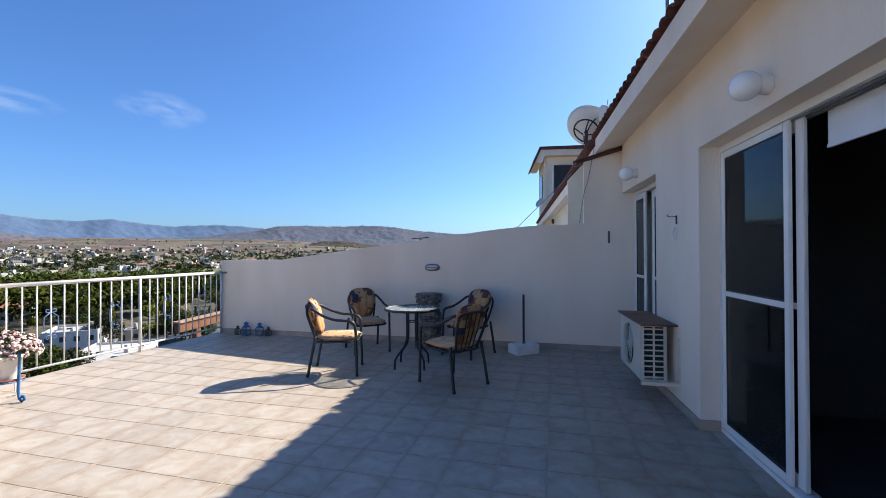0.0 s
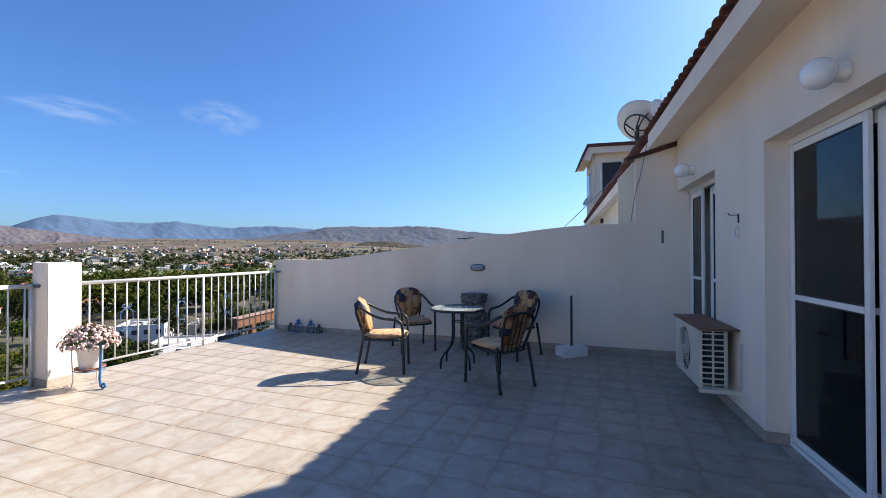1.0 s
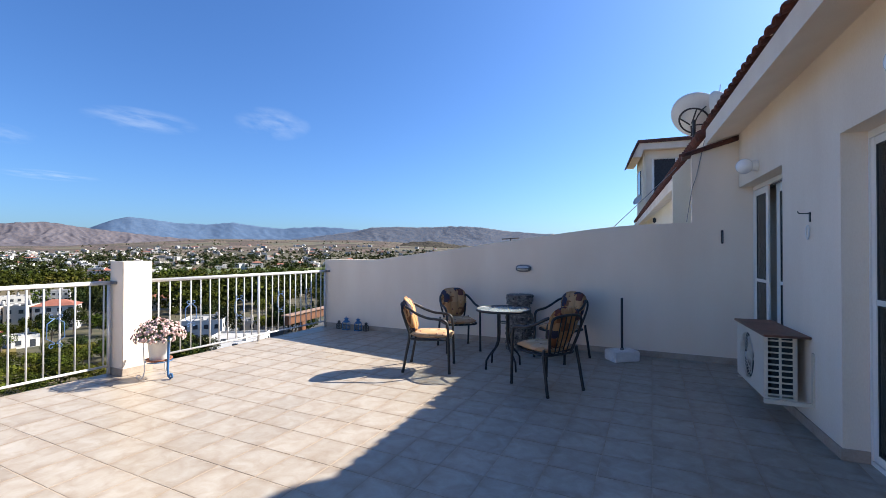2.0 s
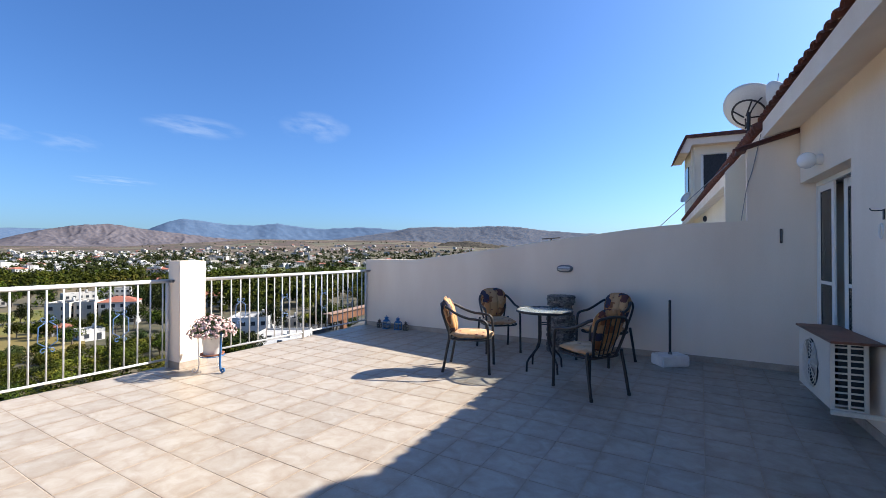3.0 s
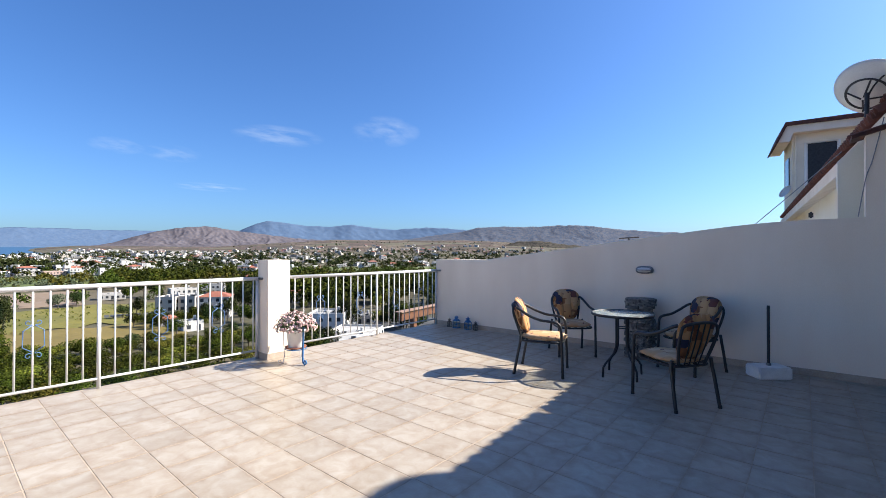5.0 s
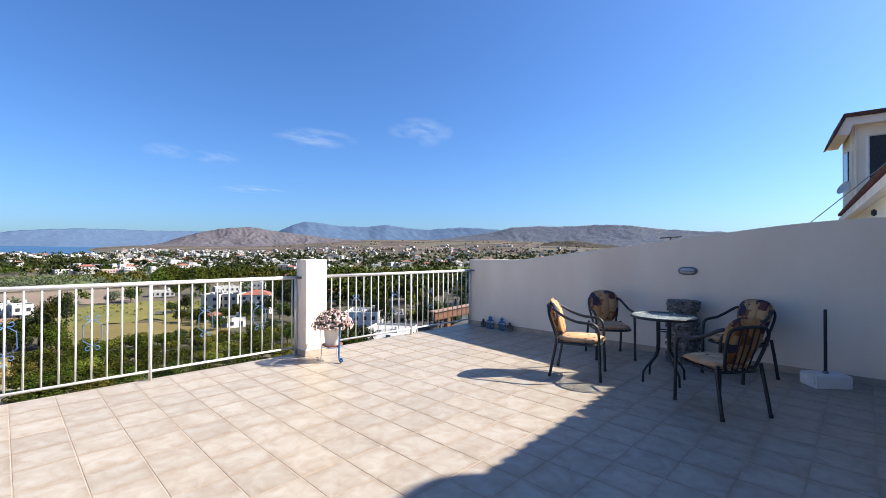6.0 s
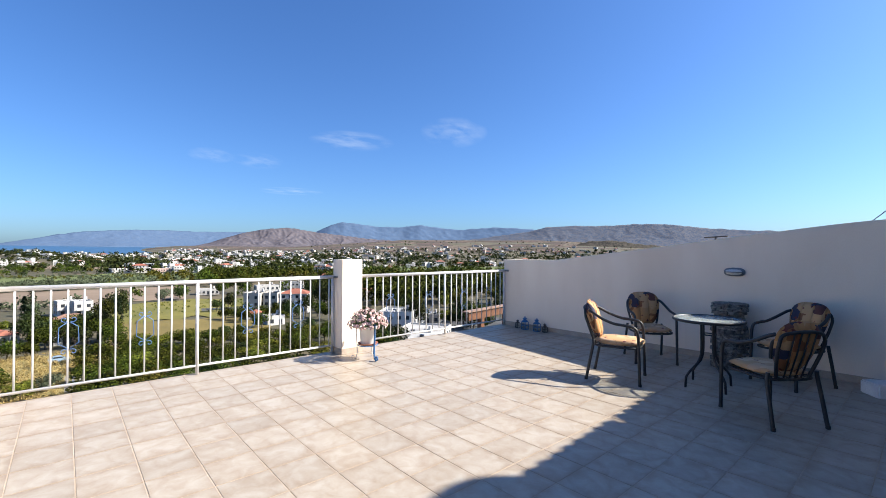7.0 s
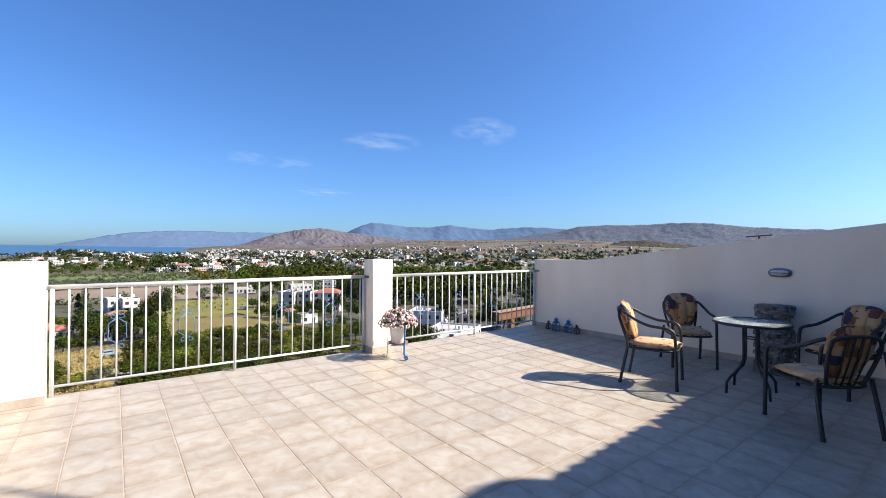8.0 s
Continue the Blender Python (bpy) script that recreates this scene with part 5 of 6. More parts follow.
sliding_door("door_2", "white aluminium sliding glass door beside the parapet wall", 1.0, 2.57, ((2.02, 2.55, -0.012, 0.075), (1.03, 1.93, 0.045, 0.10)))


# ---- chairs and table ----
def fabric_material(name, channels):
    m, n, l, b = node_material(name)
    tc = n.new("ShaderNodeTexCoord").outputs["Object"]
    vor = n.new("ShaderNodeTexVoronoi")
    vor.distance = "CHEBYCHEV"
    vor.inputs["Scale"].default_value = 10.5
    vor.inputs["Randomness"].default_value = 0.8
    l.new(tc, vor.inputs["Vector"])
    ramp = n.new("ShaderNodeValToRGB")
    ramp.color_ramp.interpolation = "CONSTANT"
    blocks = ((0.035, 0.03, 0.055), (0.115, 0.035, 0.025)) if channels else ((0.48, 0.31, 0.18), (0.40, 0.23, 0.115))
    cols = ((0.0, (0.42, 0.205, 0.075) if channels else (0.45, 0.265, 0.13)), (0.30, (0.47, 0.27, 0.125)), (0.56, (0.22, 0.085, 0.03) if channels else (0.55, 0.35, 0.20)), (0.70, (0.42, 0.22, 0.085) if channels else (0.44, 0.255, 0.12)), (0.82, blocks[0]), (0.90, blocks[1]))
    els = ramp.color_ramp.elements
    els[0].color, els[1].position, els[1].color = (*cols[0][1], 1), cols[1][0], (*cols[1][1], 1)
    for p, c in cols[2:]:
        els.new(p).color = (*c, 1)
    sep = n.new("ShaderNodeSeparateColor")
    l.new(vor.outputs["Color"], sep.inputs["Color"])
    l.new(sep.outputs["Red"], ramp.inputs["Fac"])
    small = n.new("ShaderNodeTexVoronoi")
    small.distance = "MINKOWSKI"
    small.inputs["Exponent"].default_value = 0.55
    small.inputs["Scale"].default_value = 14.0
    small.inputs["Randomness"].default_value = 0.55
    l.new(tc, small.inputs["Vector"])
    thr = n.new("ShaderNodeMath")
    thr.operation = "LESS_THAN"
    thr.inputs[1].default_value = 0.62
    l.new(small.outputs["Distance"], thr.inputs[0])
    sep2 = n.new("ShaderNodeSeparateColor")
    l.new(small.outputs["Color"], sep2.inputs["Color"])
    gate = n.new("ShaderNodeMath")
    gate.operation = "GREATER_THAN"
    gate.inputs[1].default_value = 0.35
    l.new(sep2.outputs["Green"], gate.inputs[0])
    both = n.new("ShaderNodeMath")
    both.operation = "MULTIPLY"
    l.new(thr.outputs[0], both.inputs[0])
    l.new(gate.outputs[0], both.inputs[1])
    mix = n.new("ShaderNodeMix")
    mix.data_type = "RGBA"
    l.new(both.outputs[0], mix.inputs[0])
    l.new(ramp.outputs["Color"], mix.inputs[6])
    mix.inputs[7].default_value = (0.12, 0.024, 0.02, 1)
    l.new(mix.outputs[2], b.inputs["Base Color"])
    b.inputs["Roughness"].default_value = 0.9
    weave = n.new("ShaderNodeTexNoise")
    weave.inputs["Scale"].default_value = 260
    l.new(tc, weave.inputs["Vector"])
    bump = n.new("ShaderNodeBump")
    bump.inputs["Strength"].default_value = 0.25
    bump.inputs["Distance"].default_value = 0.004
    l.new(weave.outputs["Fac"], bump.inputs["Height"])
    normal = bump.outputs["Normal"]
    if channels:
        at = n.new("ShaderNodeSeparateXYZ")
        l.new(tc, at.inputs[0])

        def calc(op, x, y=0.0):
            q = n.new("ShaderNodeMath")
            q.operation = op
            for i, v in enumerate((x, y)):
                if isinstance(v, (int, float)):
                    q.inputs[i].default_value = v
                else:
                    l.new(v, q.inputs[i])
            return q.outputs[0]

        fold = calc("ABSOLUTE", calc("SINE", calc("MULTIPLY", calc("ADD", at.outputs[1], 0.06), math.pi / 0.12)))
        tuft = n.new("ShaderNodeBump")
        tuft.inputs["Strength"].default_value = 0.9
        tuft.inputs["Distance"].default_value = 0.03
        l.new(calc("POWER", fold, 0.5), tuft.inputs["Height"])
        l.new(normal, tuft.inputs["Normal"])
        normal = tuft.outputs["Normal"]
    l.new(normal, b.inputs["Normal"])
    return m


M["fabric"] = fabric_material("patterned_cushion_fabric", False)
M["fabric_back"] = fabric_material("tufted_cushion_fabric", True)


def pillow(outline, thick, puff=0.5, rings=4):
    """A padded cushion over a closed outline in x and y."""
    bm = bmesh.new()
    cx = sum(p[0] for p in outline) / len(outline)
    cy = sum(p[1] for p in outline) / len(outline)
    for s in (1, -1):
        loops = []
        for k in range(rings + 1):
            f = 1 - k / rings
            h = thick * (1 - f ** 4) ** puff / 2
            if k == rings:
                loops.append([bm.verts.new((cx, cy, s * h))])
            else:
                loops.append([bm.verts.new((cx + (x - cx) * f, cy + (y - cy) * f, s * h)) for x, y in outline])
        for a, b in zip(loops, loops[1:]):
            for i in range(len(a)):
                j = (i + 1) % len(a)
                if len(b) == 1:
                    bm.faces.new((a[i], a[j], b[0]))
                else:
                    bm.faces.new((a[i], a[j], b[j], b[i]))
    bmesh.ops.remove_doubles(bm, verts=bm.verts, dist=1e-5)
    return bm


def chair():
    """A metal armchair that faces +x, standing round its own origin."""
    c = thing("armchair", "black tubular metal garden armchair with yellow patterned cushions", "chair", "chairs round the table")
    W, D = 0.255, 0.26
    for s in (-1, 1):
        # front leg runs up into the arm and back to the backrest frame
        pts = smooth_path([(D, s * W, 0.0), (D - 0.01, s * W, 0.35), (D - 0.02, s * W, 0.56), (D - 0.06, s * (W + 0.005), 0.635), (D - 0.16, s * (W + 0.01), 0.655), (0.0, s * (W + 0.01), 0.665), (-0.13, s * (W), 0.71), (-0.24, s * (W - 0.03), 0.77), (-0.285, s * (W - 0.055), 0.79)], 5)
        part("arm", tubed(pts, 0.0165, 8), "black_metal", c, smooth=True)
        part("leg", tubed(smooth_path([(-D - 0.05, s * (W - 0.005), 0.0), (-D - 0.005, s * (W - 0.012), 0.24), (-D + 0.025, s * (W - 0.02), 0.40), (-D + 0.025, s * (W - 0.03), 0.46)], 4), 0.0165, 8), "black_metal", c, smooth=True)
        for x, y in ((D, s * W), (-D - 0.05, s * (W - 0.005))):
            part("foot", lathed([(0.018, 0.0), (0.019, 0.004), (0.017, 0.03), (0.0, 0.031)], 10, (x, y, 0)), "seal", c)
    seat_ring = [(D * 0.98 * math.copysign(abs(math.cos(t)) ** 0.55, math.cos(t)), (W - 0.012) * math.copysign(abs(math.sin(t)) ** 0.55, math.sin(t)), 0.40) for t in (2 * math.pi * k / 28 for k in range(28))]
    part("seat_frame", tubed(seat_ring, 0.0125, 8, closed=True), "black_metal", c, smooth=True)
    for k in range(5):
        y = -0.18 + 0.09 * k
        part("seat_slat", boxed(-D * 0.9, D * 0.9, y - 0.012, y + 0.012, 0.398, 0.404), "black_metal", c)
    # backrest: a rounded hoop that leans back
    lean = lambda y, z: (-0.235 - 0.30 * (z - 0.42), y, z)
    # uprights flow round into one top rail behind the cushion
    half = [lean(0.15, 0.41), lean(0.175, 0.50), lean(0.20, 0.62), lean(0.208, 0.72), (-0.335, 0.185, 0.785), (-0.36, 0.11, 0.812), (-0.368, 0.0, 0.82)]
    rail = [(x, -y, z) for x, y, z in half] + list(reversed(half))[1:]
    part("back_frame", tubed(smooth_path(rail, 4), 0.0145, 8), "black_metal", c, smooth=True)
    for y in (-0.095, -0.032, 0.032, 0.095):
        part("back_bar", tubed([lean(y * 0.85, 0.41), (lean(y, 0.62)[0] - 0.012, y, 0.62), (-0.36, y * 1.05, 0.81)], 0.0065, 6), "black_metal", c, smooth=True)
    sq = [(0.27 * math.copysign(abs(math.cos(t)) ** 0.6, math.cos(t)) + 0.02, 0.235 * math.copysign(abs(math.sin(t)) ** 0.6, math.sin(t))) for t in (2 * math.pi * k / 28 for k in range(28))]
    part("seat_cushion", pillow(sq, 0.075), "fabric", c, "yellow patterned seat cushion", smooth=True).location = (0, 0, 0.442)
    bq = []
    for k in range(32):
        t = 2 * math.pi * k / 32
        u, v = math.cos(t), math.sin(t)
        h = 0.24 * math.copysign(abs(v) ** 0.8, v)
        w = (0.203 + 0.045 * h / 0.24) * math.copysign(abs(u) ** 0.72, u)
        bq.append((h, w))
    b = part("back_cushion", pillow(bq, 0.098), "fabric_back", c, "yellow patterned back cushion", smooth=True)
    b.matrix_local = Matrix.Translation((-0.262, 0, 0.672)) @ Matrix.Rotation(radians(-90 - 16.7), 4, "Y")
    return c


def facing(x, y, fx, fy):
    return pose(x, y, 0, 0, 0, math.degrees(math.atan2(fy, fx)))


first_chair = chair()
first_chair.matrix_world = facing(-2.43, 4.745, 0.95, 0.312)
copy_thing(first_chair, facing(-2.56, 5.90, 0.65, -0.76))
copy_thing(first_chair, facing(-1.055, 5.985, -0.45, -0.89))
copy_thing(first_chair, facing(-0.968, 4.62, -0.82, 0.575))

table = thing("bistro_table", "small round garden table, mottled glass top, black metal legs", "table", at=pose(-1.62, 5.17, 0.012, 0, 0, 8))
part("tabletop", lathed([(0.0, 0.722), (0.335, 0.722), (0.338, 0.725), (0.335, 0.728), (0.0, 0.728)], 48), "table_glass", table, "mottled greenish glass top")
part("rim", tubed([(0.34 * math.cos(2 * math.pi * k / 48), 0.34 * math.sin(2 * math.pi * k / 48), 0.72) for k in range(48)], 0.011, 8, closed=True, flat=1.4), "black_metal", table, smooth=True)
part("collar", tubed([(0.075 * math.cos(2 * math.pi * k / 24), 0.075 * math.sin(2 * math.pi * k / 24), 0.56) for k in range(24)], 0.007, 6, closed=True), "black_metal", table, smooth=True)
for k in range(4):
    a = math.pi / 4 + k * math.pi / 2
    ca, sa = math.cos(a), math.sin(a)
    part("leg", tubed([(r * ca, r * sa, z) for r, z in ((0.30, 0.712), (0.12, 0.705), (0.08, 0.68), (0.078, 0.42), (0.085, 0.33), (0.12, 0.25), (0.22, 0.15), (0.255, 0.10), (0.262, -0.012))], 0.0125, 8), "black_metal", table, smooth=True)

# ---- dry-stacked slate column behind the table ----
col = thing("stone_column", "stacked dark slate garden column with a wider cap", "garden ornament", at=pose(-1.73, 6.30, 0))
rng = random.Random(11)
z = 0.0
while z < 0.80:
    h = rng.uniform(0.028, 0.05)
    if z + h > 0.83:
        h = 0.83 - z
    cap = z > 0.66
    R0 = 0.205 if cap else (0.17 if z > 0.56 else 0.20)
    n = 6
    off = rng.uniform(0, 6)
    for k in range(n):
        a0, a1 = off + 2 * math.pi * k / n, off + 2 * math.pi * (k + 0.96) / n
        bm = bmesh.new()
        r = R0 + rng.uniform(-0.02, 0.012)
        lo, hi = [], []
        for q in range(4):
            a = a0 + (a1 - a0) * q / 3
            rr = r + rng.uniform(-0.012, 0.012)
            lo.append((rr * math.cos(a), rr * math.sin(a)))
            hi.append((rr * 0.985 * math.cos(a), rr * 0.985 * math.sin(a)))
        vb = [bm.verts.new((0, 0, z))] + [bm.verts.new((x, y, z + rng.uniform(0, 0.004))) for x, y in lo]
        vt = [bm.verts.new((0, 0, z + h))] + [bm.verts.new((x, y, z + h - rng.uniform(0.001, 0.006))) for x, y in hi]
        bm.faces.new(vb), bm.faces.new(vt)
        for i in range(5):
            j = (i + 1) % 5
            bm.faces.new((vb[i], vb[j], vt[j], vt[i]))
        part("stone", bm, "slate", col)
    z += h

# ---- parasol base with its pole ----
base = thing("parasol_base", "white concrete parasol base with a bare dark pole", "parasol base", at=pose(-0.285, 6.22, 0, 0, 0, 38))
part("block", boxed(-0.19, 0.19, -0.125, 0.125, 0.0, 0.14, bevel=0.014), "concrete", base)
part("sleeve", lathed([(0.026, 0.135), (0.026, 0.165), (0.019, 0.166), (0.0, 0.166)], 14), "bracket", base)
part("pole", lathed([(0.016, 0.135), (0.016, 0.835), (0.012, 0.842), (0.0, 0.842)], 14), "black_metal", base, "bare dark grey metal pole")

# ---- air conditioner on the wall ----
ac = thing("air_conditioner", "cream outdoor air-conditioning unit with a brown cover board", "air conditioner", at=HOUSE.copy())
AX0, AX1, AY0, AY1, AZ0, AZ1 = -0.305, -0.07, 0.43, 1.30, 0.215, 0.742
def ac_casing():
    bm = bmesh.new()
    t = 0.012
    box(bm, AX0, AX1, AY0, AY1, AZ1 - t, AZ1)
    box(bm, AX0, AX1, AY0, AY1, AZ0, AZ0 + t)
    box(bm, AX1 - t, AX1, AY0, AY1, AZ0 + t, AZ1 - t)
    box(bm, AX0, AX1 - t, AY1 - t, AY1, AZ0 + t, AZ1 - t)
    # front with a round opening
    cy, cz, r = (AY0 + AY1) / 2 + 0.06, (AZ0 + AZ1) / 2, 0.215
    n = 40
    ring, outer = [], []
    for k in range(n):
        a = 2 * math.pi * k / n
        c, s = math.cos(a), math.sin(a)
        f = min((cy - AY0 if c < 0 else AY1 - 0.012 - cy) / max(abs(c), 1e-6), (AZ1 - AZ0 - 2 * t) / 2 / max(abs(s), 1e-6))
        ring.append((cy + r * c, cz + r * s))
        outer.append((cy + min(f, 9) * c, cz + min(f, 9) * s))
    va = [bm.verts.new((AX0, y, z)) for y, z in ring]
    vb = [bm.verts.new((AX0, y, z)) for y, z in outer]
    vc = [bm.verts.new((AX0 + 0.02, y, z)) for y, z in ring]
    for k in range(n):
        j = (k + 1) % n
        bm.faces.new((va[k], va[j], vb[j], vb[k]))
        bm.faces.new((va[k], vc[k], vc[j], va[j]))
    # end with two columns of slots
    ys = AY0
    xs = (AX0, AX0 + 0.03, (AX0 + AX1) / 2 - 0.008, (AX0 + AX1) / 2 + 0.008, AX1 - 0.03, AX1)
    for a, b in ((xs[0], xs[1]), (xs[2], xs[3]), (xs[4], xs[5])):
        box(bm, a, b, ys, ys + 0.012, AZ0 + t, AZ1 - t)
    nz = 9
    pitch = (AZ1 - AZ0 - 0.07) / nz
    for k in range(nz + 1):
        zc = AZ0 + 0.035 + k * pitch
        for a, b in ((xs[1], xs[2]), (xs[3], xs[4])):
            box(bm, a, b, ys + 0.001, ys + 0.013, max(zc - 0.0062, AZ0 + t), min(zc + 0.0062, AZ1 - t))
    return bm, cy, cz, r


bm, fy, fz, fr = ac_casing()
part("casing", bm, "ac_body", ac)
part("condenser", boxed(AX0 + 0.06, AX1 - 0.02, AY0 + 0.035, AY1 - 0.03, AZ0 + 0.02, AZ1 - 0.02), "ac_dark", ac)
bm = bmesh.new()
for k in range(1, 8):
    rr = fr * k / 7.3
    tube(bm, [(AX0 - 0.012, fy + rr * math.cos(2 * math.pi * q / 30), fz + rr * math.sin(2 * math.pi * q / 30)) for q in range(30)], 0.0028, 5, closed=True)
for k in range(8):
    a = math.pi * k / 4
    tube(bm, [(AX0 - 0.012, fy + 0.05 * math.cos(a), fz + 0.05 * math.sin(a)), (AX0 - 0.012, fy + fr * math.cos(a), fz + fr * math.sin(a))], 0.0032, 5)
part("fan_grille", bm, "ac_body", ac)
bm = bmesh.new()
for k in range(5):
    a = 2 * math.pi * k / 5
    vs = [bm.verts.new((AX0 + 0.03 + dx, fy + rr * math.cos(a + da), fz + rr * math.sin(a + da))) for dx, rr, da in ((0, 0.04, -0.5), (0, 0.2, -0.45), (0.02, 0.2, 0.3), (0.02, 0.04, 0.4))]
    bm.faces.new(vs)
bmesh.ops.solidify(bm, geom=bm.faces[:], thickness=0.004)
part("fan_blades", bm, "dish", ac)
part("fan_hub", boxed(AX0 - 0.014, AX0 + 0.05, fy - 0.045, fy + 0.045, fz - 0.045, fz + 0.045, bevel=0.02), "dish", ac)
part("cover_board", boxed(AX0 - 0.02, -0.001, AY0 - 0.09, AY1 + 0.03, AZ1 + 0.006, AZ1 + 0.026, bevel=0.004), "board", ac, "brown cover board on top")
for y in (AY0 - 0.12, AY1 - 0.16):
    bm = boxed(AX0 - 0.03, -0.001, y - 0.018, y + 0.018, AZ0 - 0.005, AZ0 + 0.025 if y < AY0 else AZ0 - 0.002)
    box(bm, -0.014, -0.001, y - 0.0175, y + 0.0175, AZ0 + 0.026 if y < AY0 else AZ0 - 0.04, AZ0 + 0.43 if y < AY0 else AZ0 - 0.006)
    part("bracket", bm, "ac_body", ac)

# ---- wall lamps ----
def globe_lamp(y, z):
    g = thing("wall_lamp", "white opal globe lamp on the house wall", "wall lamp", "globe lamps", HOUSE @ pose(0, y, z))
    part("wall_mount", lathed([(0.058, 0.0), (0.06, 0.006), (0.055, 0.04), (0.048, 0.065), (0.0, 0.066)], 20), "upvc", g, smooth=True, m=pose(0, 0, 0, 0, -90, 0))
    part("globe", lathed([(0.0, -0.085)] + [(0.085 * math.cos(a), 0.085 * math.sin(a)) for a in (-1.35 + 0.27 * k for k in range(11))] + [(0.0, 0.085)], 24, (0, 0, 0)), "globe", g, smooth=True, m=pose(-0.125, 0, 0))


blind = thing("roller_blind", "white roller blind, half lowered behind the open door", "blind", at=pose(0, 0, 0))
part("cloth", boxed(0.286, 0.292, -1.98, -1.20, 2.05, 2.262), "blind", blind, m=HOUSE)
part("bottom_bar", boxed(0.280, 0.298, -1.98, -1.20, 2.032, 2.05), "blind", blind, m=HOUSE)
cab = thing("side_table", "low red-brown wooden table inside the dim room", "table", at=HOUSE.copy())
part("tabletop", boxed(1.2, 1.9, -2.6, -1.2, 0.52, 0.56, bevel=0.006), "wood", cab)
for x in (1.25, 1.85):
    for y in (-2.55, -1.25):
        part("leg", boxed(x - 0.03, x + 0.03, y - 0.03, y + 0.03, -0.02, 0.52), "wood", cab)

curtain = thing("curtain", "short teal curtain hanging in folds behind the door glass", "curtain", at=pose(0, 0, 0))
bm = bmesh.new()
folds = [(0.345 + 0.012 * math.sin(k * 1.5), -0.92 + 0.0175 * k) for k in range(42)]
lo, hi = [[bm.verts.new((x, y, z)) for x, y in folds] for z in (1.675, 2.33)]
for k in range(41):
    bm.faces.new((lo[k], lo[k + 1], hi[k + 1], hi[k]))
bmesh.ops.solidify(bm, geom=bm.faces[:], thickness=0.003)
part("cloth", bm, "curtain", curtain, smooth=True, m=HOUSE)
part("rod", tubed([(0.345, -0.97, 2.335), (0.345, -0.17, 2.335)], 0.008, 6), "upvc", curtain, m=HOUSE)
globe_lamp(-1.18, 2.42)
globe_lamp(1.77, 2.432)

lamp = thing("bulkhead_lamp", "oval bulkhead wall lamp with a metal guard on the parapet", "wall lamp", at=pose(-1.745, WALL_Y, 1.211))
oval = lambda a, b, y, n=24: [(a * math.copysign(abs(math.cos(t)) ** 0.7, math.cos(t)), y, b * math.copysign(abs(math.sin(t)) ** 0.8, math.sin(t))) for t in (2 * math.pi * k / n for k in range(n))]
bm = bmesh.new()
r0 = [bm.verts.new(p) for p in oval(0.122, 0.058, 0)]
r1 = [bm.verts.new(p) for p in oval(0.118, 0.055, -0.035)]
r2 = [bm.verts.new(p) for p in oval(0.095, 0.036, -0.045)]
for a, b in ((r0, r1), (r1, r2)):
    for k in range(24):
        bm.faces.new((a[k], a[(k + 1) % 24], b[(k + 1) % 24], b[k]))
part("housing", bm, "bracket", lamp, "grey metal housing", smooth=True)
bm = bmesh.new()
rr = [[bm.verts.new(p) for p in oval(0.095 * f, 0.036 * f, -0.046 - 0.028 * (1 - f * f))] for f in (1.0, 0.75, 0.45)]
tip = bm.verts.new((0, -0.074, 0))
for a, b in zip(rr, rr[1:]):
    for k in range(24):
        bm.faces.new((a[k], a[(k + 1) % 24], b[(k + 1) % 24], b[k]))
for k in range(24):
    bm.faces.new((rr[-1][k], rr[-1][(k + 1) % 24], tip))
part("lens", bm, "dish", lamp, "pale ribbed glass", smooth=True)
part("guard", tubed([(-0.11, -0.04, 0), (-0.07, -0.082, 0), (0.07, -0.082, 0), (0.11, -0.04, 0)], 0.006, 6), "bracket", lamp)

# ---- small things on the walls ----
hook = thing("wall_hook", "small black iron hook with a white hanging ornament", "wall hook", at=HOUSE @ pose(0, 0.36, 1.745))
part("plate", boxed(-0.008, -0.001, -0.012, 0.012, -0.04, 0.04), "black_metal", hook)
part("arm", tubed(smooth_path([(-0.004, 0, 0.03), (-0.07, 0, 0.03), (-0.085, 0, 0.05)], 4), 0.004, 6), "black_metal", hook)
part("ornament", tubed([(-0.02 + 0.0, 0.03 * math.sin(t), -0.125 + 0.055 * math.cos(t)) for t in (2 * math.pi * k / 20 for k in range(20))], 0.0065, 6, closed=True), "pot", hook, "white ring-shaped hanging ornament", smooth=True)
strap = thing("wall_thermometer", "narrow dark thermometer strip fixed to the parapet wall", "thermometer", at=pose(0.916, WALL_Y, 1.665))
part("strip", boxed(-0.014, 0.014, -0.014, 0.0, -0.09, 0.088, bevel=0.004), "lantern_dark", strap)
part("tube", tubed([(0, -0.016, -0.07), (0, -0.016, 0.07)], 0.004, 6), "bracket", strap)

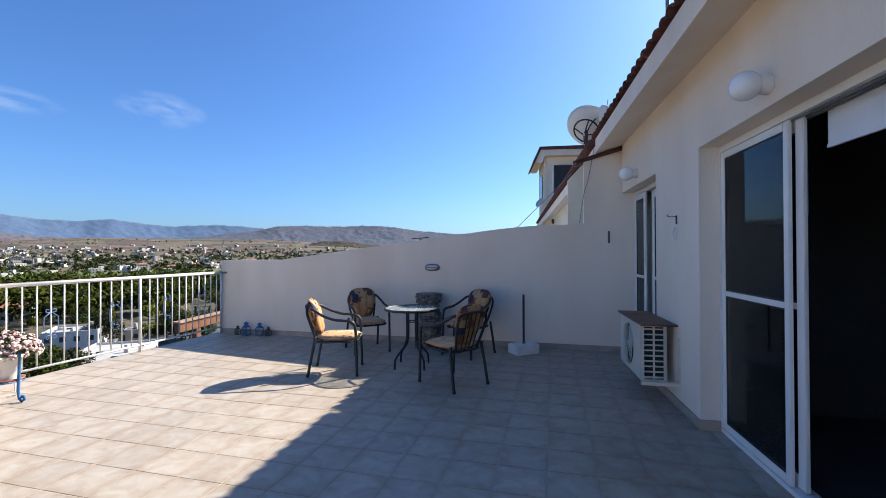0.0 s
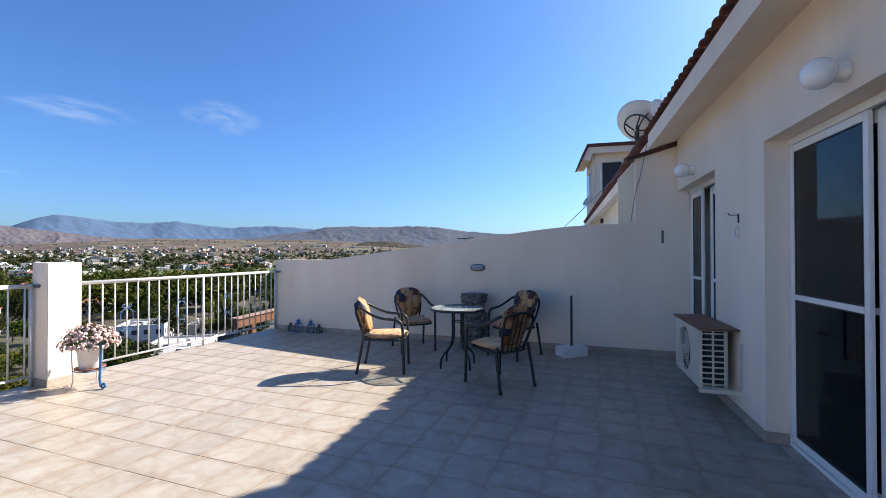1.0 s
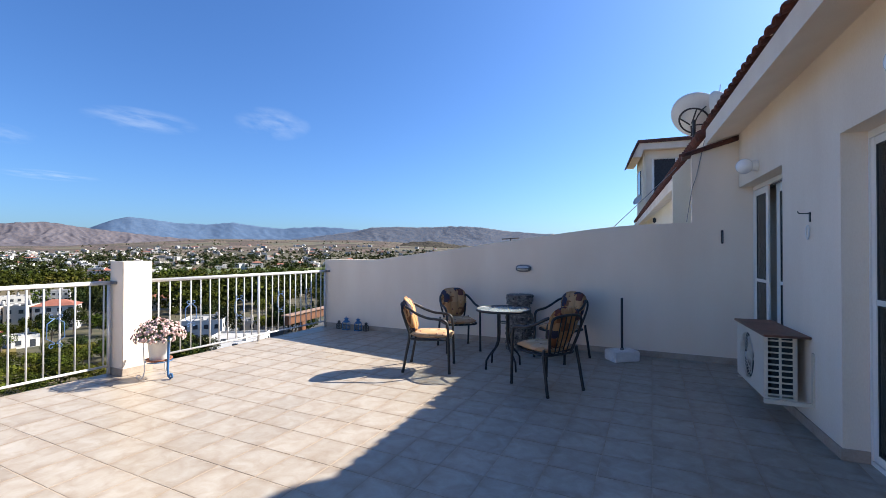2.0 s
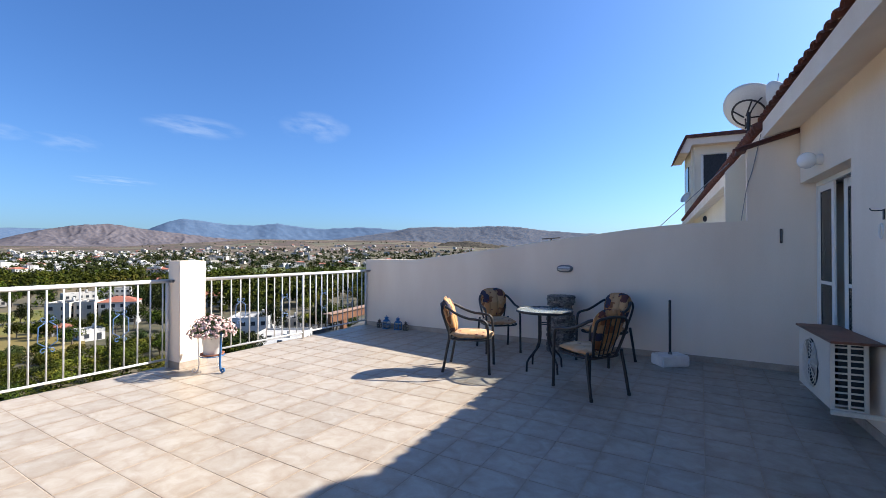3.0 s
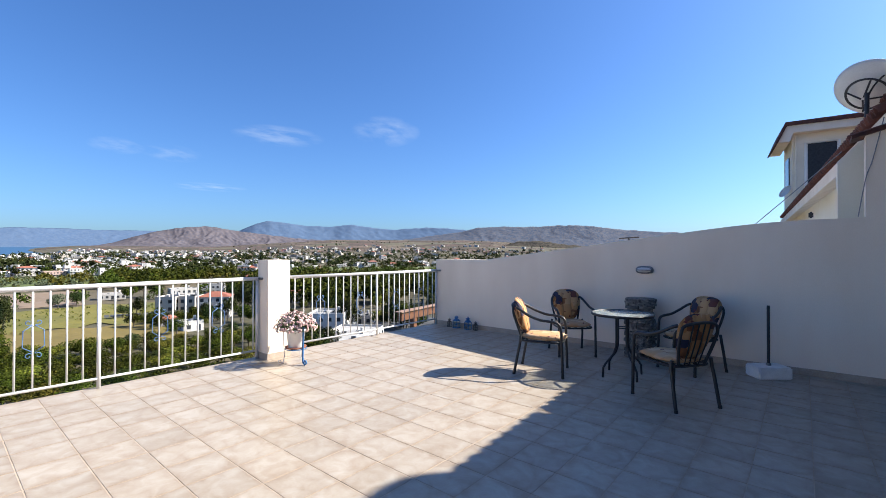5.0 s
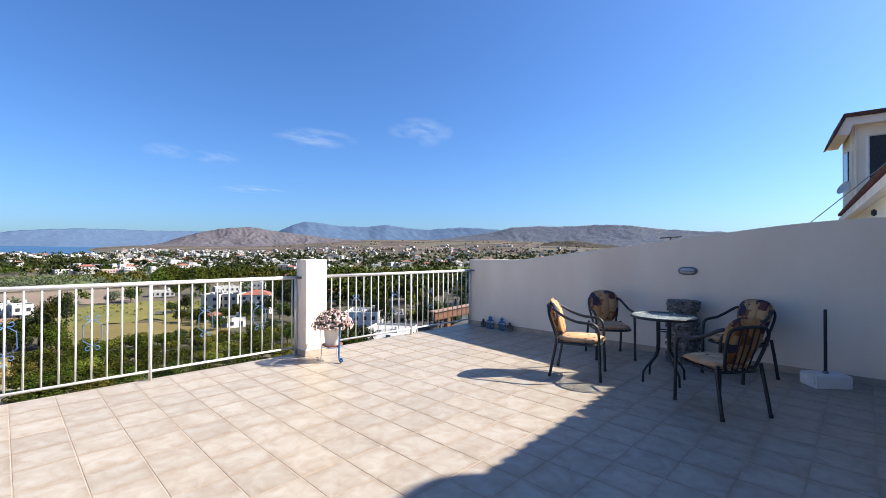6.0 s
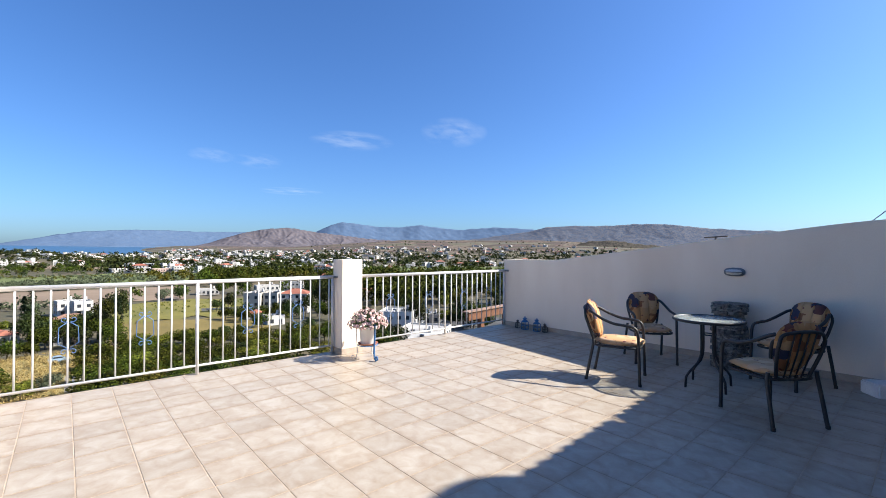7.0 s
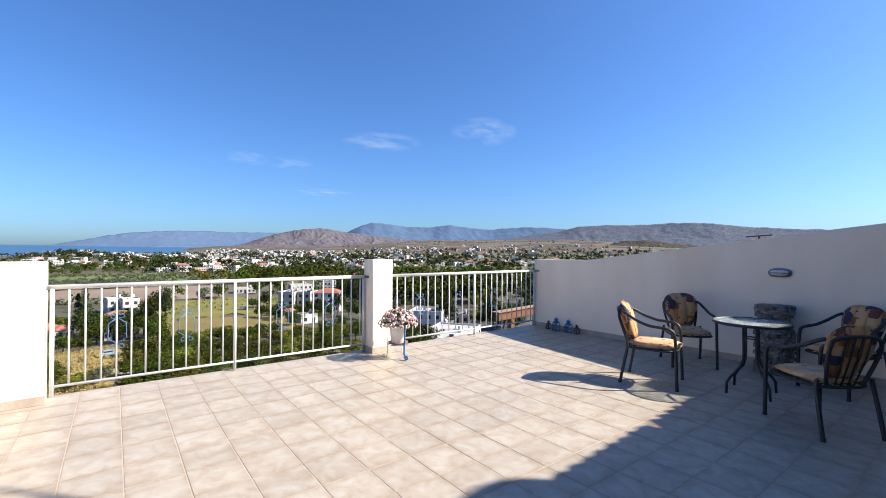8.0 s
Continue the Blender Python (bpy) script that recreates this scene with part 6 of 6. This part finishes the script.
# ---- lanterns at the foot of the parapet ----
def lantern(x, y, h, mat, label):
    g = thing("lantern", label, "lantern", "lanterns by the wall", pose(x, y, 0))
    w = h * 0.235
    part("base", boxed(-w, w, -w, w, 0, h * 0.07, bevel=0.004), mat, g)
    bm = bmesh.new()
    for sx in (-1, 1):
        for sy in (-1, 1):
            box(bm, sx * w * 0.85 - 0.004, sx * w * 0.85 + 0.004, sy * w * 0.85 - 0.004, sy * w * 0.85 + 0.004, h * 0.07, h * 0.58)
    for sx in (-1, 1):
        box(bm, sx * w * 0.85 - 0.003, sx * w * 0.85 + 0.003, -w * 0.8, w * 0.8, h * 0.31, h * 0.34)
        box(bm, -w * 0.8, w * 0.8, sx * w * 0.85 - 0.003, sx * w * 0.85 + 0.003, h * 0.30, h * 0.33)
    part("frame", bm, mat, g)
    part("pane", boxed(-w * 0.78, w * 0.78, -w * 0.78, w * 0.78, h * 0.075, h * 0.57), "glass", g)
    part("roof", lathed([(w * 1.12, h * 0.58), (w * 1.12, h * 0.61), (w * 0.98, h * 0.66), (w * 0.62, h * 0.72), (w * 0.52, h * 0.74), (w * 0.52, h * 0.82), (w * 0.78, h * 0.83), (w * 0.72, h * 0.87), (w * 0.3, h * 0.93), (0.0, h * 0.94)], 16), mat, g)
    part("handle", tubed([(0, w * 0.4 * math.cos(t), h * 0.92 + w * 0.4 * math.sin(t)) for t in (math.pi * k / 8 for k in range(9))], 0.003, 5), mat, g)


lantern(-5.33, 6.49, 0.165, "lantern_dark", "small dark rusty metal lantern beside the parapet wall")
lantern(-5.14, 6.47, 0.245, "blue_iron", "blue painted metal candle lantern beside the parapet wall")
lantern(-4.865, 6.47, 0.24, "blue_iron", "blue painted metal candle lantern beside the parapet wall")
lantern(-4.70, 6.49, 0.165, "lantern_dark", "small dark rusty metal lantern beside the parapet wall")

# ---- flower pot on its iron stand ----
stand = thing("plant_stand", "blue and grey wrought iron plant stand beside the pillar", "plant stand", at=pose(-5.08, 2.98, 0, 0, 0, 5))
part("ring", tubed([(0.135 * math.cos(2 * math.pi * k / 24), 0.135 * math.sin(2 * math.pi * k / 24), 0.20) for k in range(24)], 0.006, 6, closed=True), "blue_iron", stand)
part("tray", lathed([(0.0, 0.206), (0.125, 0.206), (0.138, 0.228), (0.13, 0.228), (0.12, 0.214), (0.0, 0.214)], 24), "terracotta", stand, "terracotta saucer", smooth=True)
for k, mt in ((0, "blue_iron"), (1, "rail"), (2, "rail")):
    a = 2 * math.pi * k / 3
    ca, sa = math.cos(a), math.sin(a)
    wd = 0.013 if k == 0 else 0.006
    scroll = [(0.155 + 0.0, 0.47), (0.15, 0.30), (0.145, 0.20), (0.14, 0.10), (0.155, 0.035), (0.185, 0.012), (0.215, 0.03), (0.21, 0.06), (0.185, 0.06), (0.18, 0.045)]
    part("leg", tubed([(r * ca, r * sa, z) for r, z in [(0.165, 0.49)] + scroll], wd, 7), mt, stand, "blue iron leg with a scrolled foot" if k == 0 else "pale grey iron leg with a scrolled foot", smooth=True)
pot = tagged(emit("flower_pot", lathed([(0.0, 0.0), (0.092, 0.0), (0.097, 0.01), (0.116, 0.20), (0.13, 0.205), (0.13, 0.24), (0.12, 0.24), (0.112, 0.20), (0.0, 0.19)], 28), "pot", smooth=True), "white plastic flower pot standing in the iron stand", "flower pot")
pot.location = (-5.08, 2.98, 0.216)
bush = thing("chrysanthemum", "round chrysanthemum full of pale pink flowers in the pot", "plant", at=pose(-5.08, 2.98, 0.41))
rng = random.Random(21)
bm = bmesh.new()
for k in range(700):
    a, e = rng.uniform(0, 2 * math.pi), math.asin(rng.uniform(-0.25, 1.0))
    r = rng.uniform(0.5, 0.97)
    p = Vector((0.245 * r * math.cos(a) * math.cos(e), 0.245 * r * math.sin(a) * math.cos(e), 0.06 + 0.21 * r * math.sin(e)))
    d = Vector((rng.uniform(-1, 1), rng.uniform(-1, 1), rng.uniform(-0.3, 1))).normalized() * 0.035
    s = d.orthogonal().normalized() * 0.011
    vs = [bm.verts.new(q) for q in (p, p + d * 0.5 + s, p + d, p + d * 0.5 - s)]
    bm.faces.new(vs)
part("foliage", bm, "leaf", bush)
bm = bmesh.new()
c = bm.verts.new((0, 0, 0.008))
ring = [bm.verts.new(((1.0 if q % 2 else 0.72) * 0.021 * math.cos(2 * math.pi * q / 12), (1.0 if q % 2 else 0.72) * 0.021 * math.sin(2 * math.pi * q / 12), -0.004)) for q in range(12)]
for q in range(12):
    bm.faces.new((c, ring[q], ring[(q + 1) % 12]))
flower_me = None
for k in range(300):
    a, e = rng.uniform(0, 2 * math.pi), math.asin(rng.uniform(-0.12, 1.0))
    n = Vector((math.cos(a) * math.cos(e), math.sin(a) * math.cos(e), math.sin(e)))
    r = rng.uniform(0.86, 1.1)
    if flower_me is None:
        ob = part("flower_head", bm, "petal", bush, "pale pink daisy-like flower head")
        flower_me = ob.data
    else:
        ob = new("flower_head", flower_me)
        ob.parent = bush
    f = rng.uniform(0.8, 1.3)
    ob.matrix_local = Matrix.Translation((0.25 * r * n.x, 0.25 * r * n.y, 0.06 + 0.21 * r * n.z)) @ n.to_track_quat("Z", "Y").to_matrix().to_4x4() @ Matrix.Diagonal((f, f, f, 1))

# ---- floor tiles, one by one ----
# joints: courses 0.327 m apart along y, a little wider across towards the railing
JOINTS_X = sorted(0.72 - 0.3165 * k - 0.00135 * k * abs(k) for k in range(-3, 20))
JOINTS_Y = [2.54 + 0.3268 * k for k in range(-21, 14)]
def tile_mesh(w, d):
    bm = bmesh.new()
    e, h = 0.002, 0.0021
    lo = [bm.verts.new((x, y, -h)) for x, y in ((-w, -d), (w, -d), (w, d), (-w, d))]
    mid = [bm.verts.new((x, y, -0.0009)) for x, y in ((-w, -d), (w, -d), (w, d), (-w, d))]
    top = [bm.verts.new((x, y, 0)) for x, y in ((-w + e, -d + e), (w - e, -d + e), (w - e, d - e), (-w + e, d - e))]
    for a, b in ((lo, mid), (mid, top)):
        for k in range(4):
            bm.faces.new((a[k], a[(k + 1) % 4], b[(k + 1) % 4], b[k]))
    bm.faces.new(top)
    me = bpy.data.meshes.new("floor_tile")
    bmesh.ops.recalc_face_normals(bm, faces=bm.faces)
    bm.to_mesh(me)
    bm.free()
    me.materials.append(M["tile"])
    return me


rng = random.Random(9)
sizes = {}
for x0, x1 in zip(JOINTS_X, JOINTS_X[1:]):
    for y0, y1 in zip(JOINTS_Y, JOINTS_Y[1:]):
        xa, xb, ya, yb = max(x0, EDGE_X), min(x1, 1.46), max(y0, -4.2), min(y1, WALL_Y)
        if xb - xa < 0.03 or yb - ya < 0.03:
            continue
        key = (round((xb - xa) / 2 - 0.003, 3), round((yb - ya) / 2 - 0.003, 3))
        if key not in sizes:
            sizes[key] = tile_mesh(*key)
        t = new("floor_tile", sizes[key])
        t.parent = FLOOR
        t.matrix_world = pose((xa + xb) / 2, (ya + yb) / 2, rng.uniform(-0.0004, 0.0004), rng.uniform(-0.08, 0.08), rng.uniform(-0.08, 0.08), 0)
